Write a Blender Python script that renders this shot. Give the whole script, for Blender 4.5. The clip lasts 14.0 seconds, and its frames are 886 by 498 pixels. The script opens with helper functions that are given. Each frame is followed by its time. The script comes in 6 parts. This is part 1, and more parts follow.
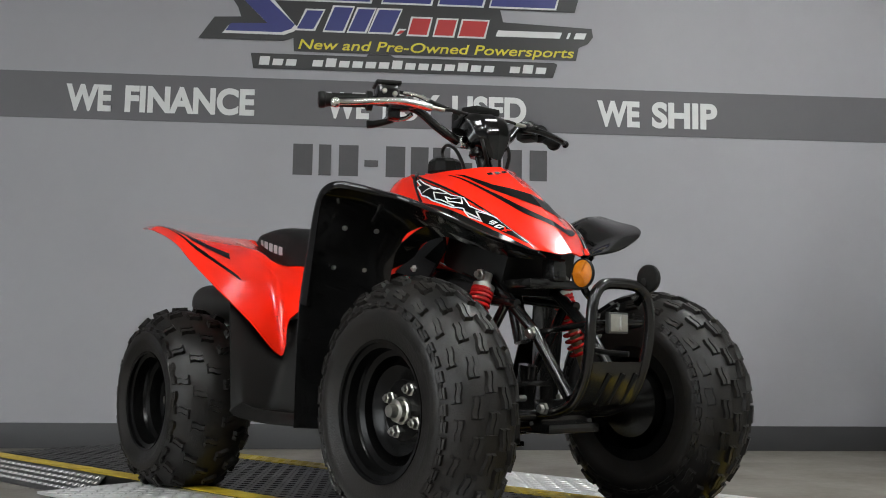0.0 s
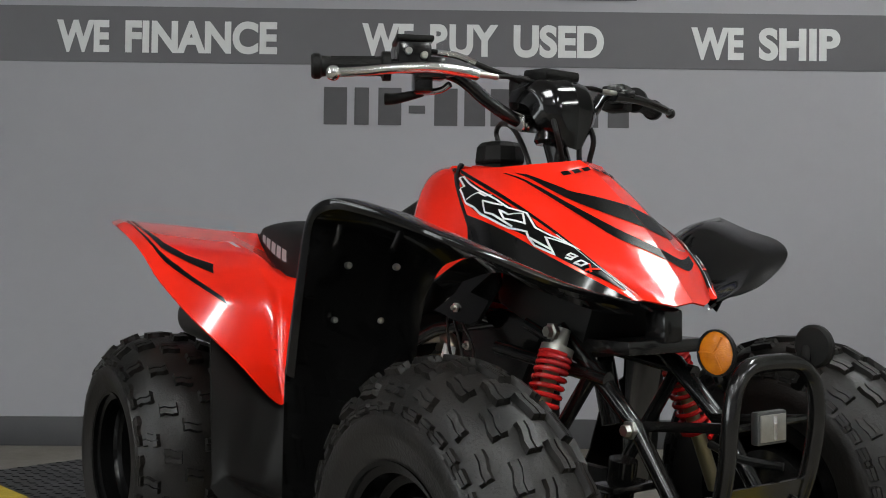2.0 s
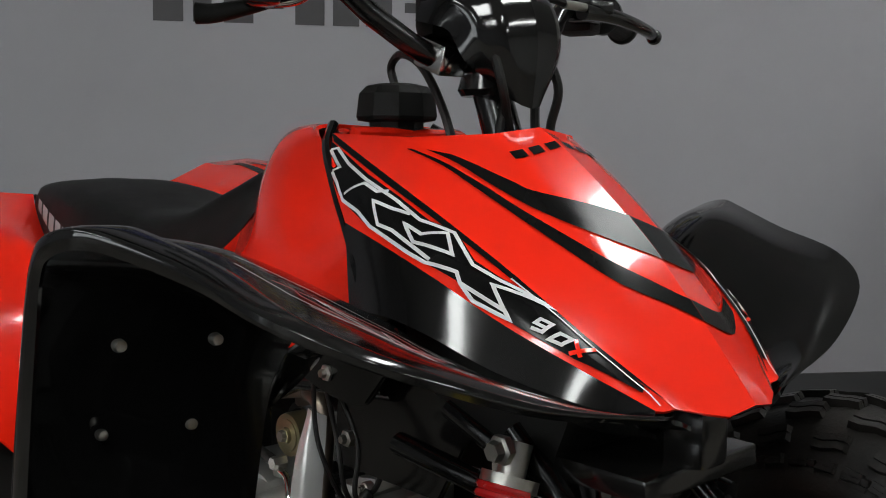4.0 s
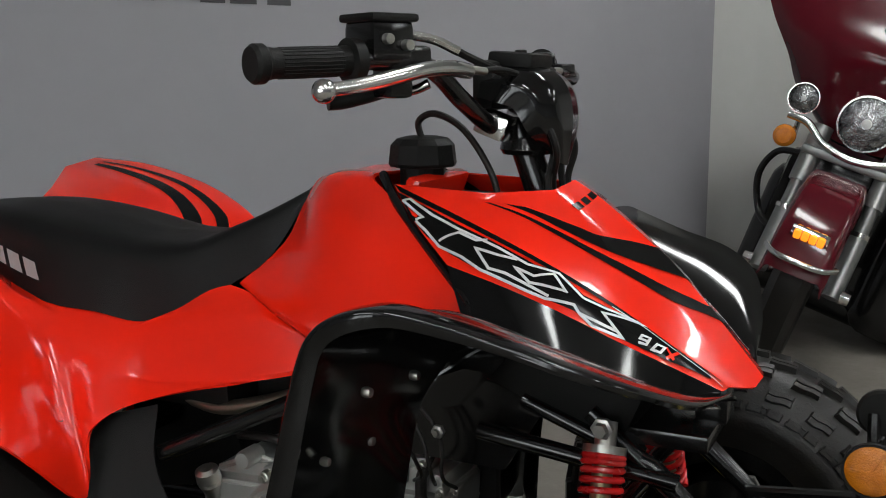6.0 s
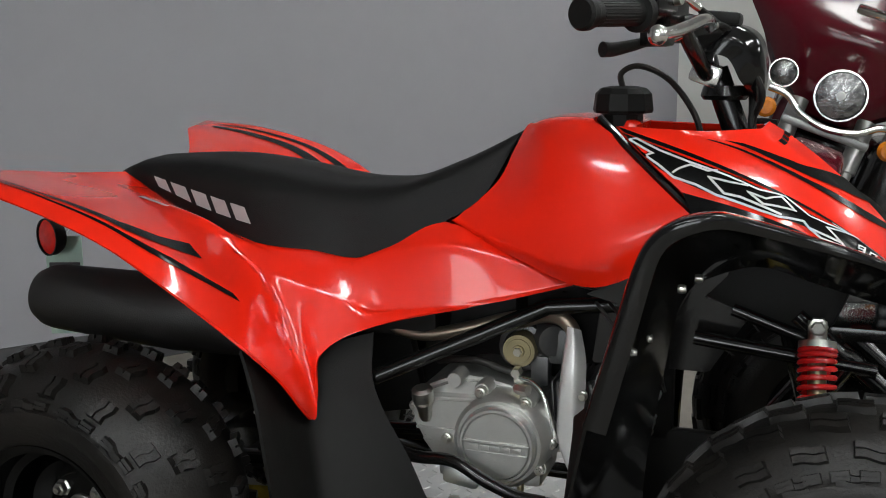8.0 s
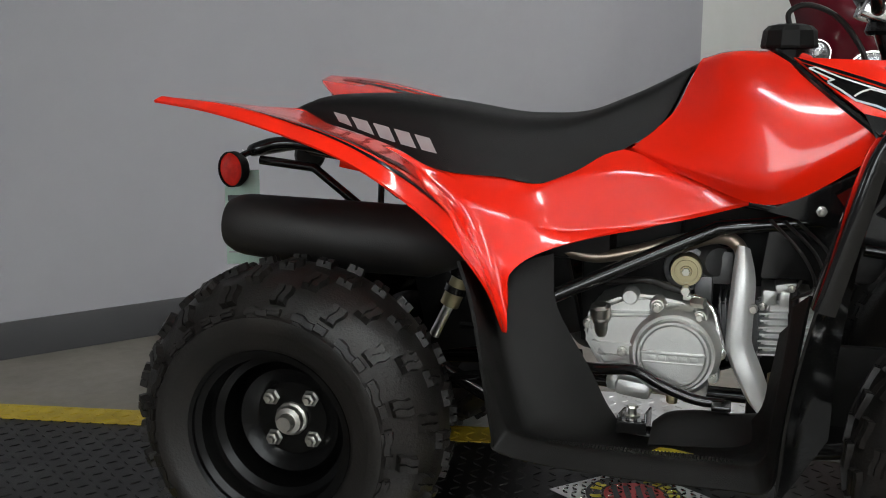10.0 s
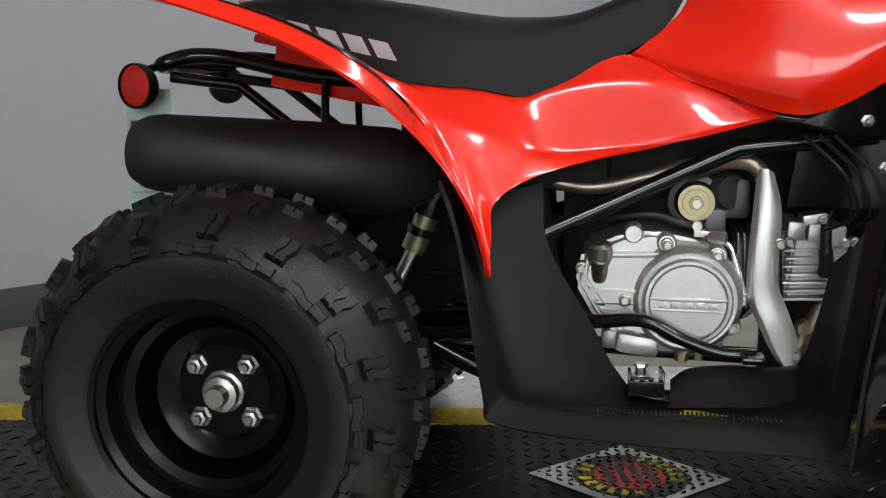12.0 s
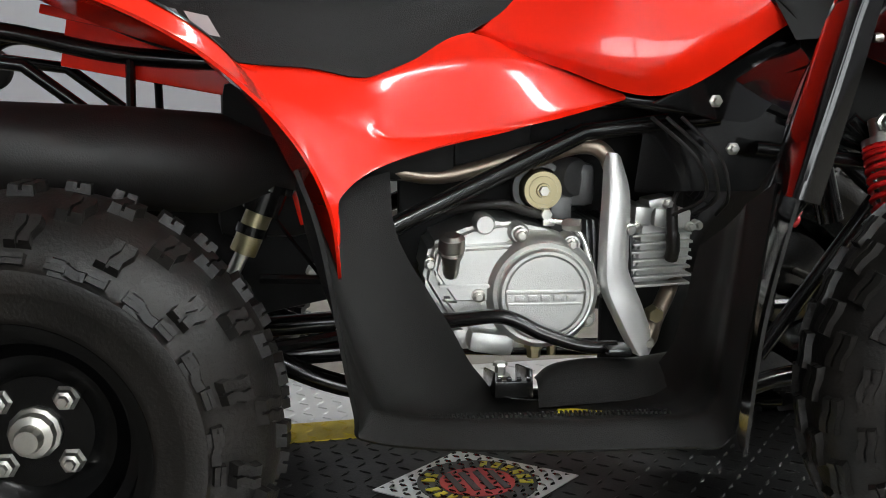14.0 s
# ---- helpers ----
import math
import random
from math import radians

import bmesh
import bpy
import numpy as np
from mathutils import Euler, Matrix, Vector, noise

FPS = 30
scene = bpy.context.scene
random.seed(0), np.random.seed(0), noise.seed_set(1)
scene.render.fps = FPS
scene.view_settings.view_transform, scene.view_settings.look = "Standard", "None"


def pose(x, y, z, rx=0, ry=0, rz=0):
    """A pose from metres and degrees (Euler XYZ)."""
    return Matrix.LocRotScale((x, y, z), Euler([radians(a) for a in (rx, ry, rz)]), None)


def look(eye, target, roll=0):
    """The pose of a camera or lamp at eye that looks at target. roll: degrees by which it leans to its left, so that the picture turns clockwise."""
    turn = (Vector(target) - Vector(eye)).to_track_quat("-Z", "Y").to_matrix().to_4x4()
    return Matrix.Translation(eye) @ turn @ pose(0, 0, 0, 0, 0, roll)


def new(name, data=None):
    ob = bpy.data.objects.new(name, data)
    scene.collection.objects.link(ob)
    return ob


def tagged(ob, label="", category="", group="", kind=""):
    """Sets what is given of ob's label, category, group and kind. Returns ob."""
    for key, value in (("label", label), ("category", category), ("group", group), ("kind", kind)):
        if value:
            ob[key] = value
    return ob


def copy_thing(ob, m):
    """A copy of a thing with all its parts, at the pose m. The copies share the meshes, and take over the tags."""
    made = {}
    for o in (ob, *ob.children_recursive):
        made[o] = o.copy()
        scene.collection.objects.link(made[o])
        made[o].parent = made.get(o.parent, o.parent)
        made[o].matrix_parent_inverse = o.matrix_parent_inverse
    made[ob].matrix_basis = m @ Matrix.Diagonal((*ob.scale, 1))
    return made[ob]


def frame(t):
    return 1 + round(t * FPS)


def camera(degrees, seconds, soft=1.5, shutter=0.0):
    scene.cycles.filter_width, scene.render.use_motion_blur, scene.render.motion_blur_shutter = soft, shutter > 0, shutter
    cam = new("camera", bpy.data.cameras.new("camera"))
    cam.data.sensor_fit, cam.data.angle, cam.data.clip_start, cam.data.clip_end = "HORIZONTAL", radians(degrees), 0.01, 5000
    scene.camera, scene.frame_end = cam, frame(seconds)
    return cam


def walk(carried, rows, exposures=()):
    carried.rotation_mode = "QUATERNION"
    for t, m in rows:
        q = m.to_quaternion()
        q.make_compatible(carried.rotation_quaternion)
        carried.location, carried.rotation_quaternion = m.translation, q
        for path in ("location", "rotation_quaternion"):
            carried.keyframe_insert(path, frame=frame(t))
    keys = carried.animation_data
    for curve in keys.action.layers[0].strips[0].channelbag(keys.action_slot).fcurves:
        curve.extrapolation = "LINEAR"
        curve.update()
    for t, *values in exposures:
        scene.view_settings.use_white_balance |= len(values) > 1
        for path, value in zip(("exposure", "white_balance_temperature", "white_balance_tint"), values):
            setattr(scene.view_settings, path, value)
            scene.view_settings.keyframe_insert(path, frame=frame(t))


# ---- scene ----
cam = camera(47.3, 14.0, 1.0)
PATH = [
    (0, (0.385, 0.324, 0.423), (0.502, 2.309, 0.629), 0.5),
    (0.5, (0.391, 0.489, 0.45), (0.501, 2.475, 0.653), 0.5),
    (1, (0.399, 0.668, 0.518), (0.498, 2.658, 0.7), 0.5),
    (1.5, (0.415, 0.857, 0.618), (0.471, 2.853, 0.731), 0.4),
    (2, (0.444, 1.036, 0.69), (0.434, 3.036, 0.722), 0.3),
    (2.2, (0.463, 1.117, 0.701), (0.431, 3.117, 0.703), 0.3),
    (4.3, (0.438, 1.774, 0.858), (0.771, 3.733, 0.631), -0.0),
    (4.5, (0.381, 1.795, 0.875), (0.769, 3.74, 0.62), -0.3),
    (5, (0.235, 1.756, 0.93), (0.747, 3.667, 0.637), -0.3),
    (5.5, (0.088, 1.688, 0.967), (0.842, 3.511, 0.639), -0.5),
    (6, (-0.077, 1.643, 0.983), (0.871, 3.372, 0.646), -0.3),
    (6.5, (-0.229, 1.632, 0.99), (0.812, 3.305, 0.649), -0.5),
    (7, (-0.349, 1.685, 0.968), (0.735, 3.33, 0.625), -0.6),
    (7.2, (-0.4, 1.714, 0.962), (0.697, 3.35, 0.617), -0.5),
    (9.3, (-0.814, 1.754, 0.875), (0.409, 3.294, 0.51), 0.2),
    (9.5, (-0.861, 1.769, 0.86), (0.371, 3.304, 0.507), 0.2),
    (10, (-0.945, 1.847, 0.828), (0.279, 3.391, 0.484), 0.2),
    (10.5, (-0.981, 1.934, 0.795), (0.231, 3.485, 0.443), 0.4),
    (11, (-0.958, 1.984, 0.746), (0.247, 3.542, 0.397), 0.3),
    (11.5, (-0.9, 2.087, 0.714), (0.341, 3.614, 0.358), 0.4),
    (12, (-0.842, 2.151, 0.669), (0.553, 3.546, 0.34), 0.3),
    (12.5, (-0.822, 2.236, 0.655), (0.718, 3.47, 0.33), 0.5),
    (13, (-0.794, 2.272, 0.666), (0.85, 3.358, 0.321), 0.2),
    (13.5, (-0.797, 2.339, 0.659), (0.924, 3.298, 0.315), 0.3),
    (14, (-0.832, 2.347, 0.638), (0.884, 3.324, 0.32), 0.3),
]
walk(cam, [(t, look(eye, target, roll)) for t, eye, target, roll in PATH],
     [(0, -0.1), (1, -0.2), (2, -0.34), (4.5, -0.75), (5, -0.75), (6, -0.65), (7, -0.55), (9.5, -0.25), (11, -0.15), (12.5, 0.08), (14, 0.18)])

# ---------------------------------------------------------------- light
world = bpy.data.worlds.new("world")
scene.world = world
world.use_nodes = True
world.node_tree.nodes["Background"].inputs[0].default_value = (0.55, 0.6, 0.7, 1)
world.node_tree.nodes["Background"].inputs[1].default_value = 0.03
scene.view_settings.exposure = 0.0


# ---------------------------------------------------------------- materials
def material(name, base, rough=0.5, metal=0.0, second=None, scale=40.0, bump=0.0, bump_scale=200.0, mix=0.5, coat=0.0,
             rough_var=0.08, emission=0.0, transmission=0.0, specular=0.5, coords="Object"):
    """A principled material with two scales of variation in colour and roughness, and fine relief."""
    m = bpy.data.materials.new(name)
    m.use_nodes = True
    nt = m.node_tree
    b = nt.nodes["Principled BSDF"]
    b.inputs["Roughness"].default_value = rough
    b.inputs["Metallic"].default_value = metal
    b.inputs["Coat Weight"].default_value = coat
    b.inputs["Coat Roughness"].default_value = 0.04
    b.inputs["Specular IOR Level"].default_value = specular
    b.inputs["Transmission Weight"].default_value = transmission
    co = nt.nodes.new("ShaderNodeTexCoord")
    big = nt.nodes.new("ShaderNodeTexNoise")
    big.inputs["Scale"].default_value = scale
    big.inputs["Detail"].default_value = 4
    nt.links.new(co.outputs[coords], big.inputs["Vector"])
    fine = nt.nodes.new("ShaderNodeTexNoise")
    fine.inputs["Scale"].default_value = scale * 9
    fine.inputs["Detail"].default_value = 3
    nt.links.new(co.outputs[coords], fine.inputs["Vector"])
    both = nt.nodes.new("ShaderNodeMath")
    both.operation = "MULTIPLY_ADD"
    nt.links.new(fine.outputs["Fac"], both.inputs[0])
    both.inputs[1].default_value = 0.35
    nt.links.new(big.outputs["Fac"], both.inputs[2])
    ramp = nt.nodes.new("ShaderNodeMapRange")
    ramp.inputs["From Min"].default_value, ramp.inputs["From Max"].default_value = 0.45, 0.9
    nt.links.new(both.outputs[0], ramp.inputs["Value"])
    mixer = nt.nodes.new("ShaderNodeMix")
    mixer.data_type = "RGBA"
    mixer.inputs["A"].default_value = (*base, 1)
    mixer.inputs["B"].default_value = (*(second or [c * 0.85 for c in base]), 1)
    gain = nt.nodes.new("ShaderNodeMath")
    gain.operation = "MULTIPLY"
    gain.inputs[1].default_value = mix
    nt.links.new(ramp.outputs[0], gain.inputs[0])
    nt.links.new(gain.outputs[0], mixer.inputs["Factor"])
    nt.links.new(mixer.outputs["Result"], b.inputs["Base Color"])
    r = nt.nodes.new("ShaderNodeMapRange")
    r.inputs["To Min"].default_value, r.inputs["To Max"].default_value = max(0.02, rough - rough_var), min(1, rough + rough_var)
    nt.links.new(both.outputs[0], r.inputs["Value"])
    nt.links.new(r.outputs[0], b.inputs["Roughness"])
    if bump:
        grain = nt.nodes.new("ShaderNodeTexNoise")
        grain.inputs["Scale"].default_value = bump_scale
        grain.inputs["Detail"].default_value = 3
        nt.links.new(co.outputs[coords], grain.inputs["Vector"])
        bm_node = nt.nodes.new("ShaderNodeBump")
        bm_node.inputs["Strength"].default_value = bump
        bm_node.inputs["Distance"].default_value = 0.002
        nt.links.new(grain.outputs["Fac"], bm_node.inputs["Height"])
        nt.links.new(bm_node.outputs[0], b.inputs["Normal"])
    if emission:
        b.inputs["Emission Color"].default_value = (*base, 1)
        b.inputs["Emission Strength"].default_value = emission
    return m


RED = material("red_plastic", (0.86, 0.019, 0.005), 0.2, second=(0.80, 0.016, 0.004), scale=6, rough_var=0.04, specular=0.3, coat=0.6)
BLACK_GLOSS = material("black_gloss", (0.003, 0.003, 0.003), 0.1, second=(0.009, 0.009, 0.009), scale=8, coat=0.15, rough_var=0.03, specular=0.38)
BLACK_PLASTIC = material("black_plastic", (0.006, 0.006, 0.0056), 0.48, second=(0.010, 0.0096, 0.009), scale=25, bump=0.3, bump_scale=900, specular=0.17)
BLACK_PAINT = material("black_paint", (0.004, 0.004, 0.004), 0.14, second=(0.014, 0.013, 0.012), scale=30, rough_var=0.08)
SEAT_VINYL = material("seat_vinyl", (0.005, 0.005, 0.005), 0.45, second=(0.008, 0.008, 0.008), scale=20, bump=0.35, bump_scale=700, specular=0.2)
RUBBER = material("rubber", (0.0065, 0.0063, 0.006), 0.38, second=(0.015, 0.012, 0.010), scale=14, bump=0.35, bump_scale=260, rough_var=0.14, mix=0.7, specular=0.34)
ALLOY = material("cast_alloy", (0.54, 0.54, 0.52), 0.3, metal=0.82, second=(0.43, 0.43, 0.41), scale=18, bump=0.25, bump_scale=600, rough_var=0.1)
ALLOY_DARK = material("dark_alloy", (0.12, 0.12, 0.12), 0.45, metal=0.8, second=(0.07, 0.07, 0.07), scale=30)
CHROME = material("polished_metal", (0.75, 0.74, 0.72), 0.14, metal=1.0, second=(0.6, 0.59, 0.57), scale=40, rough_var=0.07)
STEEL = material("zinc_bolt", (0.55, 0.54, 0.5), 0.3, metal=1.0, second=(0.35, 0.34, 0.3), scale=60, rough_var=0.1)
BRASS = material("yellow_zinc", (0.34, 0.30, 0.18), 0.3, metal=0.85, second=(0.4, 0.34, 0.2), scale=60)
EXHAUST = material("heated_steel", (0.30, 0.25, 0.20), 0.32, metal=0.9, second=(0.2, 0.16, 0.12), scale=30)
SILVER_PAINT = material("silver_paint", (0.62, 0.62, 0.61), 0.32, metal=0.45, second=(0.55, 0.55, 0.53), scale=20)
RED_SPRING = material("red_spring", (0.55, 0.012, 0.012), 0.22, second=(0.42, 0.01, 0.01), scale=40, coat=0.3)
AMBER = material("amber_lens", (0.55, 0.17, 0.008), 0.12, second=(0.30, 0.075, 0.003), scale=90, bump=0.6, bump_scale=500)
RED_LENS = material("red_lens", (0.8, 0.02, 0.01), 0.15, second=(0.3, 0.008, 0.005), scale=90, bump=0.6, bump_scale=500)
CLEAR_LENS = material("clear_lens", (0.5, 0.5, 0.5), 0.1, metal=0.95, second=(0.05, 0.05, 0.055), scale=45, bump=1.0, bump_scale=160, mix=1.0)
WHITE_PRINT = material("white_print", (0.62, 0.62, 0.62), 0.35, scale=60)
GREY_PRINT = material("grey_print", (0.34, 0.33, 0.33), 0.45, scale=60)
BLACK_PRINT = material("black_print", (0.005, 0.005, 0.005), 0.2, scale=60, rough_var=0.03, specular=0.14)
TAG_PAPER = material("pale_green_card", (0.42, 0.56, 0.47), 0.6, scale=60)
WALL_GREY = material("wall_grey_paint", (0.30, 0.295, 0.315), 0.6, second=(0.27, 0.265, 0.285), scale=1.6, bump=0.12, bump_scale=140, mix=0.6)
WALL_WHITE = material("wall_white_paint", (0.62, 0.62, 0.6), 0.6, second=(0.52, 0.52, 0.5), scale=1.5, bump=0.12, bump_scale=140)
BAND_GREY = material("dark_grey_paint", (0.095, 0.092, 0.1), 0.5, second=(0.08, 0.078, 0.085), scale=2)
LETTER = material("pale_vinyl_letter", (0.6, 0.6, 0.6), 0.45, scale=30)
LETTER_DARK = material("dark_vinyl_letter", (0.05, 0.048, 0.052), 0.5, scale=30)
VINYL_BLUE = material("blue_vinyl", (0.02, 0.025, 0.16), 0.4, scale=20)
VINYL_RED = material("red_vinyl", (0.42, 0.012, 0.012), 0.4, scale=20)
VINYL_BLACK = material("black_vinyl", (0.01, 0.01, 0.011), 0.4, scale=20)
VINYL_YELLOW = material("yellow_vinyl", (0.62, 0.52, 0.02), 0.4, scale=20)
BASEBOARD = material("rubber_baseboard", (0.042, 0.042, 0.045), 0.5, second=(0.055, 0.055, 0.057), scale=8)
CONCRETE = material("concrete", (0.20, 0.182, 0.158), 0.5, second=(0.125, 0.112, 0.097), scale=3.2, bump=0.35, bump_scale=90, mix=0.8, rough_var=0.15)
CEILING = material("ceiling_paint", (0.5, 0.5, 0.5), 0.8, scale=3)
DECK_BLACK = material("black_tread_plate", (0.0045, 0.0045, 0.0046), 0.38, second=(0.012, 0.0113, 0.0105), scale=12, bump=0.2, bump_scale=300, rough_var=0.12, specular=0.32)
DECK_YELLOW = material("yellow_line_paint", (0.55, 0.4, 0.012), 0.5, second=(0.38, 0.27, 0.015), scale=26, bump=0.3, bump_scale=300, mix=0.9)
PLATE_SILVER = material("bright_tread_plate", (0.68, 0.68, 0.68), 0.3, metal=0.45, second=(0.55, 0.55, 0.54), scale=20, rough_var=0.1)
MAROON = material("maroon_paint", (0.075, 0.004, 0.009), 0.16, second=(0.055, 0.003, 0.007), scale=4, coat=0.25, rough_var=0.05, specular=0.3)
FORK_GREY = material("dull_fork_metal", (0.28, 0.28, 0.275), 0.34, metal=0.85, second=(0.2, 0.2, 0.195), scale=20)
LAMP_GLOW = material("diffuser_glow", (0.97, 1.0, 0.985), 0.5, emission=42.0)
# glow of the added side window
FILL_GLOW = material("fill_glow", (0.93, 0.98, 1.0), 0.5, emission=7.0)
FRAME_GREY = material("window_frame_paint", (0.3, 0.3, 0.3), 0.4)
AMBER_GLOW = material("lit_amber_lens", (1.0, 0.33, 0.02), 0.2, emission=1.6)
LAMP_CASE = material("lamp_case", (0.6, 0.6, 0.6), 0.5)
RIM_BLACK = material("rim_black_enamel", (0.0025, 0.0025, 0.0025), 0.2, second=(0.005, 0.005, 0.005), scale=30, specular=0.18)
MUFFLER_BLACK = material("muffler_black", (0.008, 0.0075, 0.0075), 0.5, second=(0.022, 0.018, 0.015), scale=9, bump=0.2, bump_scale=500)


# ---------------------------------------------------------------- mesh helpers
def curve(points, n):
    """n + 1 places on a smooth curve through the points."""
    p = [Vector(q) for q in points]
    p = [2 * p[0] - p[1], *p, 2 * p[-1] - p[-2]]
    out = []
    for i in range(n + 1):
        s = i / n * (len(p) - 3)
        k = min(int(s), len(p) - 4)
        f = s - k
        a, b, c, d = p[k:k + 4]
        out.append(0.5 * (2 * b + (c - a) * f + (2 * a - 5 * b + 4 * c - d) * f * f + (3 * b - a - 3 * c + d) * f ** 3))
    return out


def surface(guides, nu, nv, folds=()):
    """A grid of places: nu steps along the guides, nv steps from the first guide to the last. folds: the guides at which it creases."""
    along = [curve(g, nu) for g in guides]
    if not folds:
        return [curve([g[i] for g in along], nv) for i in range(nu + 1)]
    stops = [0, *folds, len(guides) - 1]
    steps = [max(2, round(nv * (b - a) / (len(guides) - 1))) for a, b in zip(stops, stops[1:])]
    grid = []
    for i in range(nu + 1):
        row = []
        for (a, b), n in zip(zip(stops, stops[1:]), steps):
            piece = [g[i] for g in along[a:b + 1]]
            run = curve(piece, n) if len(piece) > 2 else [piece[0].lerp(piece[1], k / n) for k in range(n + 1)]
            row += run if not row else run[1:]
        grid.append(row)
    return grid


def relaxed(grid, times):
    """The grid with its inner places drawn a little towards their neighbours, so that folds become round edges."""
    nu, nv = len(grid) - 1, len(grid[0]) - 1
    for _ in range(times):
        grid = [[p.copy() if i in (0, nu) or j in (0, nv) else 0.5 * p + 0.125 * (grid[i - 1][j] + grid[i + 1][j] + grid[i][j - 1] + grid[i][j + 1])
                 for j, p in enumerate(row)] for i, row in enumerate(grid)]
    return grid


def skin(grid, thick=0.0, flip=False):
    """A bmesh of the grid as a sheet with that thickness, rims closed."""
    bm = bmesh.new()
    nu, nv = len(grid), len(grid[0])
    normal = [[None] * nv for _ in range(nu)]
    for i in range(nu):
        for j in range(nv):
            a = grid[min(i + 1, nu - 1)][j] - grid[max(i - 1, 0)][j]
            b = grid[i][min(j + 1, nv - 1)] - grid[i][max(j - 1, 0)]
            n = a.cross(b)
            normal[i][j] = (n.normalized() if n.length > 1e-9 else Vector((0, 0, 1))) * (-1 if flip else 1)
    top = [[bm.verts.new(grid[i][j]) for j in range(nv)] for i in range(nu)]

    def face(*v):
        v = list(dict.fromkeys(v))
        if len(v) > 2:
            f = bm.faces.new(v if not flip else v[::-1])
            f.smooth = True

    for i in range(nu - 1):
        for j in range(nv - 1):
            face(top[i][j], top[i + 1][j], top[i + 1][j + 1], top[i][j + 1])
    if thick:
        low = [[bm.verts.new(grid[i][j] - normal[i][j] * thick) for j in range(nv)] for i in range(nu)]
        for i in range(nu - 1):
            for j in range(nv - 1):
                face(low[i][j + 1], low[i + 1][j + 1], low[i + 1][j], low[i][j])
        for i in range(nu - 1):
            face(top[i][0], low[i][0], low[i + 1][0], top[i + 1][0])
            face(top[i + 1][-1], low[i + 1][-1], low[i][-1], top[i][-1])
        for j in range(nv - 1):
            face(top[0][j + 1], low[0][j + 1], low[0][j], top[0][j])
            face(top[-1][j], low[-1][j], low[-1][j + 1], top[-1][j + 1])
    return bm


def sided(points, side):
    """Places given as (ahead, out, up) on the right (-1) or left (1) side."""
    return [(u, side * w, z) for u, w, z in points]


def tube(points, radius, n=10, steps=None, ends=True, smooth=True):
    """A bmesh of a round bar along a smooth line. radius: a number, or a function of 0..1."""
    path = curve(points, steps or 8 * (len(points) - 1)) if smooth and len(points) > 2 else [Vector(p) for p in points]
    bm = bmesh.new()
    rings = []
    up = Vector((0.13, 0.27, 0.95))
    for i, p in enumerate(path):
        d = (path[min(i + 1, len(path) - 1)] - path[max(i - 1, 0)]).normalized()
        if abs(d.dot(up)) > 0.98:
            up = Vector((1, 0, 0))
        x = d.cross(up).normalized()
        y = x.cross(d)
        up = y
        r = radius(i / (len(path) - 1)) if callable(radius) else radius
        rings.append([bm.verts.new(p + r * (math.cos(2 * math.pi * k / n) * x + math.sin(2 * math.pi * k / n) * y)) for k in range(n)])
    for a, b in zip(rings, rings[1:]):
        for k in range(n):
            bm.faces.new((a[k], a[(k + 1) % n], b[(k + 1) % n], b[k])).smooth = True
    if ends:
        bm.faces.new(rings[0][::-1])
        bm.faces.new(rings[-1])
    return bm


def turned(profile, n=32, m=None, closed=False):
    """A bmesh turned round the y axis from a profile of (radius, y)."""
    bm = bmesh.new()
    rings = []
    for r, y in profile:
        if r < 1e-5:
            rings.append([bm.verts.new((0, y, 0))] * n)
        else:
            rings.append([bm.verts.new((r * math.cos(2 * math.pi * k / n), y, r * math.sin(2 * math.pi * k / n))) for k in range(n)])
    if closed:
        rings.append(rings[0])
    for a, b in zip(rings, rings[1:]):
        for k in range(n):
            v = list(dict.fromkeys((a[k], a[(k + 1) % n], b[(k + 1) % n], b[k])))
            if len(v) > 2:
                bm.faces.new(v).smooth = True
    bmesh.ops.recalc_face_normals(bm, faces=bm.faces)
    if m:
        bm.transform(m)
    return bm


def block(size, m=None, bevel=0.003, segments=2):
    """A bmesh of a box with worn edges, about its middle."""
    bm = bmesh.new()
    bmesh.ops.create_cube(bm, size=1)
    bm.transform(Matrix.Diagonal((*size, 1)))
    if bevel:
        bmesh.ops.bevel(bm, geom=bm.edges[:], offset=bevel, segments=segments, affect="EDGES", profile=0.6)
    for f in bm.faces:
        f.smooth = True
    if m:
        bm.transform(m)
    return bm


def slab(outline, low, high, m=None, bevel=0.0):
    """A bmesh of a flat outline (x, y) with a thickness from low to high in z."""
    bm = bmesh.new()
    a = [bm.verts.new((x, y, low)) for x, y in outline]
    b = [bm.verts.new((x, y, high)) for x, y in outline]
    bm.faces.new(a[::-1])
    bm.faces.new(b)
    for i in range(len(a)):
        k = (i + 1) % len(a)
        bm.faces.new((a[i], a[k], b[k], b[i]))
    bmesh.ops.recalc_face_normals(bm, faces=bm.faces)
    if bevel:
        bmesh.ops.bevel(bm, geom=bm.edges[:], offset=bevel, segments=2, affect="EDGES")
    if m:
        bm.transform(m)
    return bm


def joined(*parts):
    """One bmesh out of several."""
    out = bmesh.new()
    for bm in parts:
        me = bpy.data.meshes.new("part")
        bm.to_mesh(me)
        bm.free()
        out.from_mesh(me)
        bpy.data.meshes.remove(me)
    return out


def mesh_of(name, bm, mat, sharp=None):
    me = bpy.data.meshes.new(name)
    bm.to_mesh(me)
    bm.free()
    me.materials.append(mat)
    if sharp:
        me.set_sharp_from_angle(angle=radians(sharp))
    return me


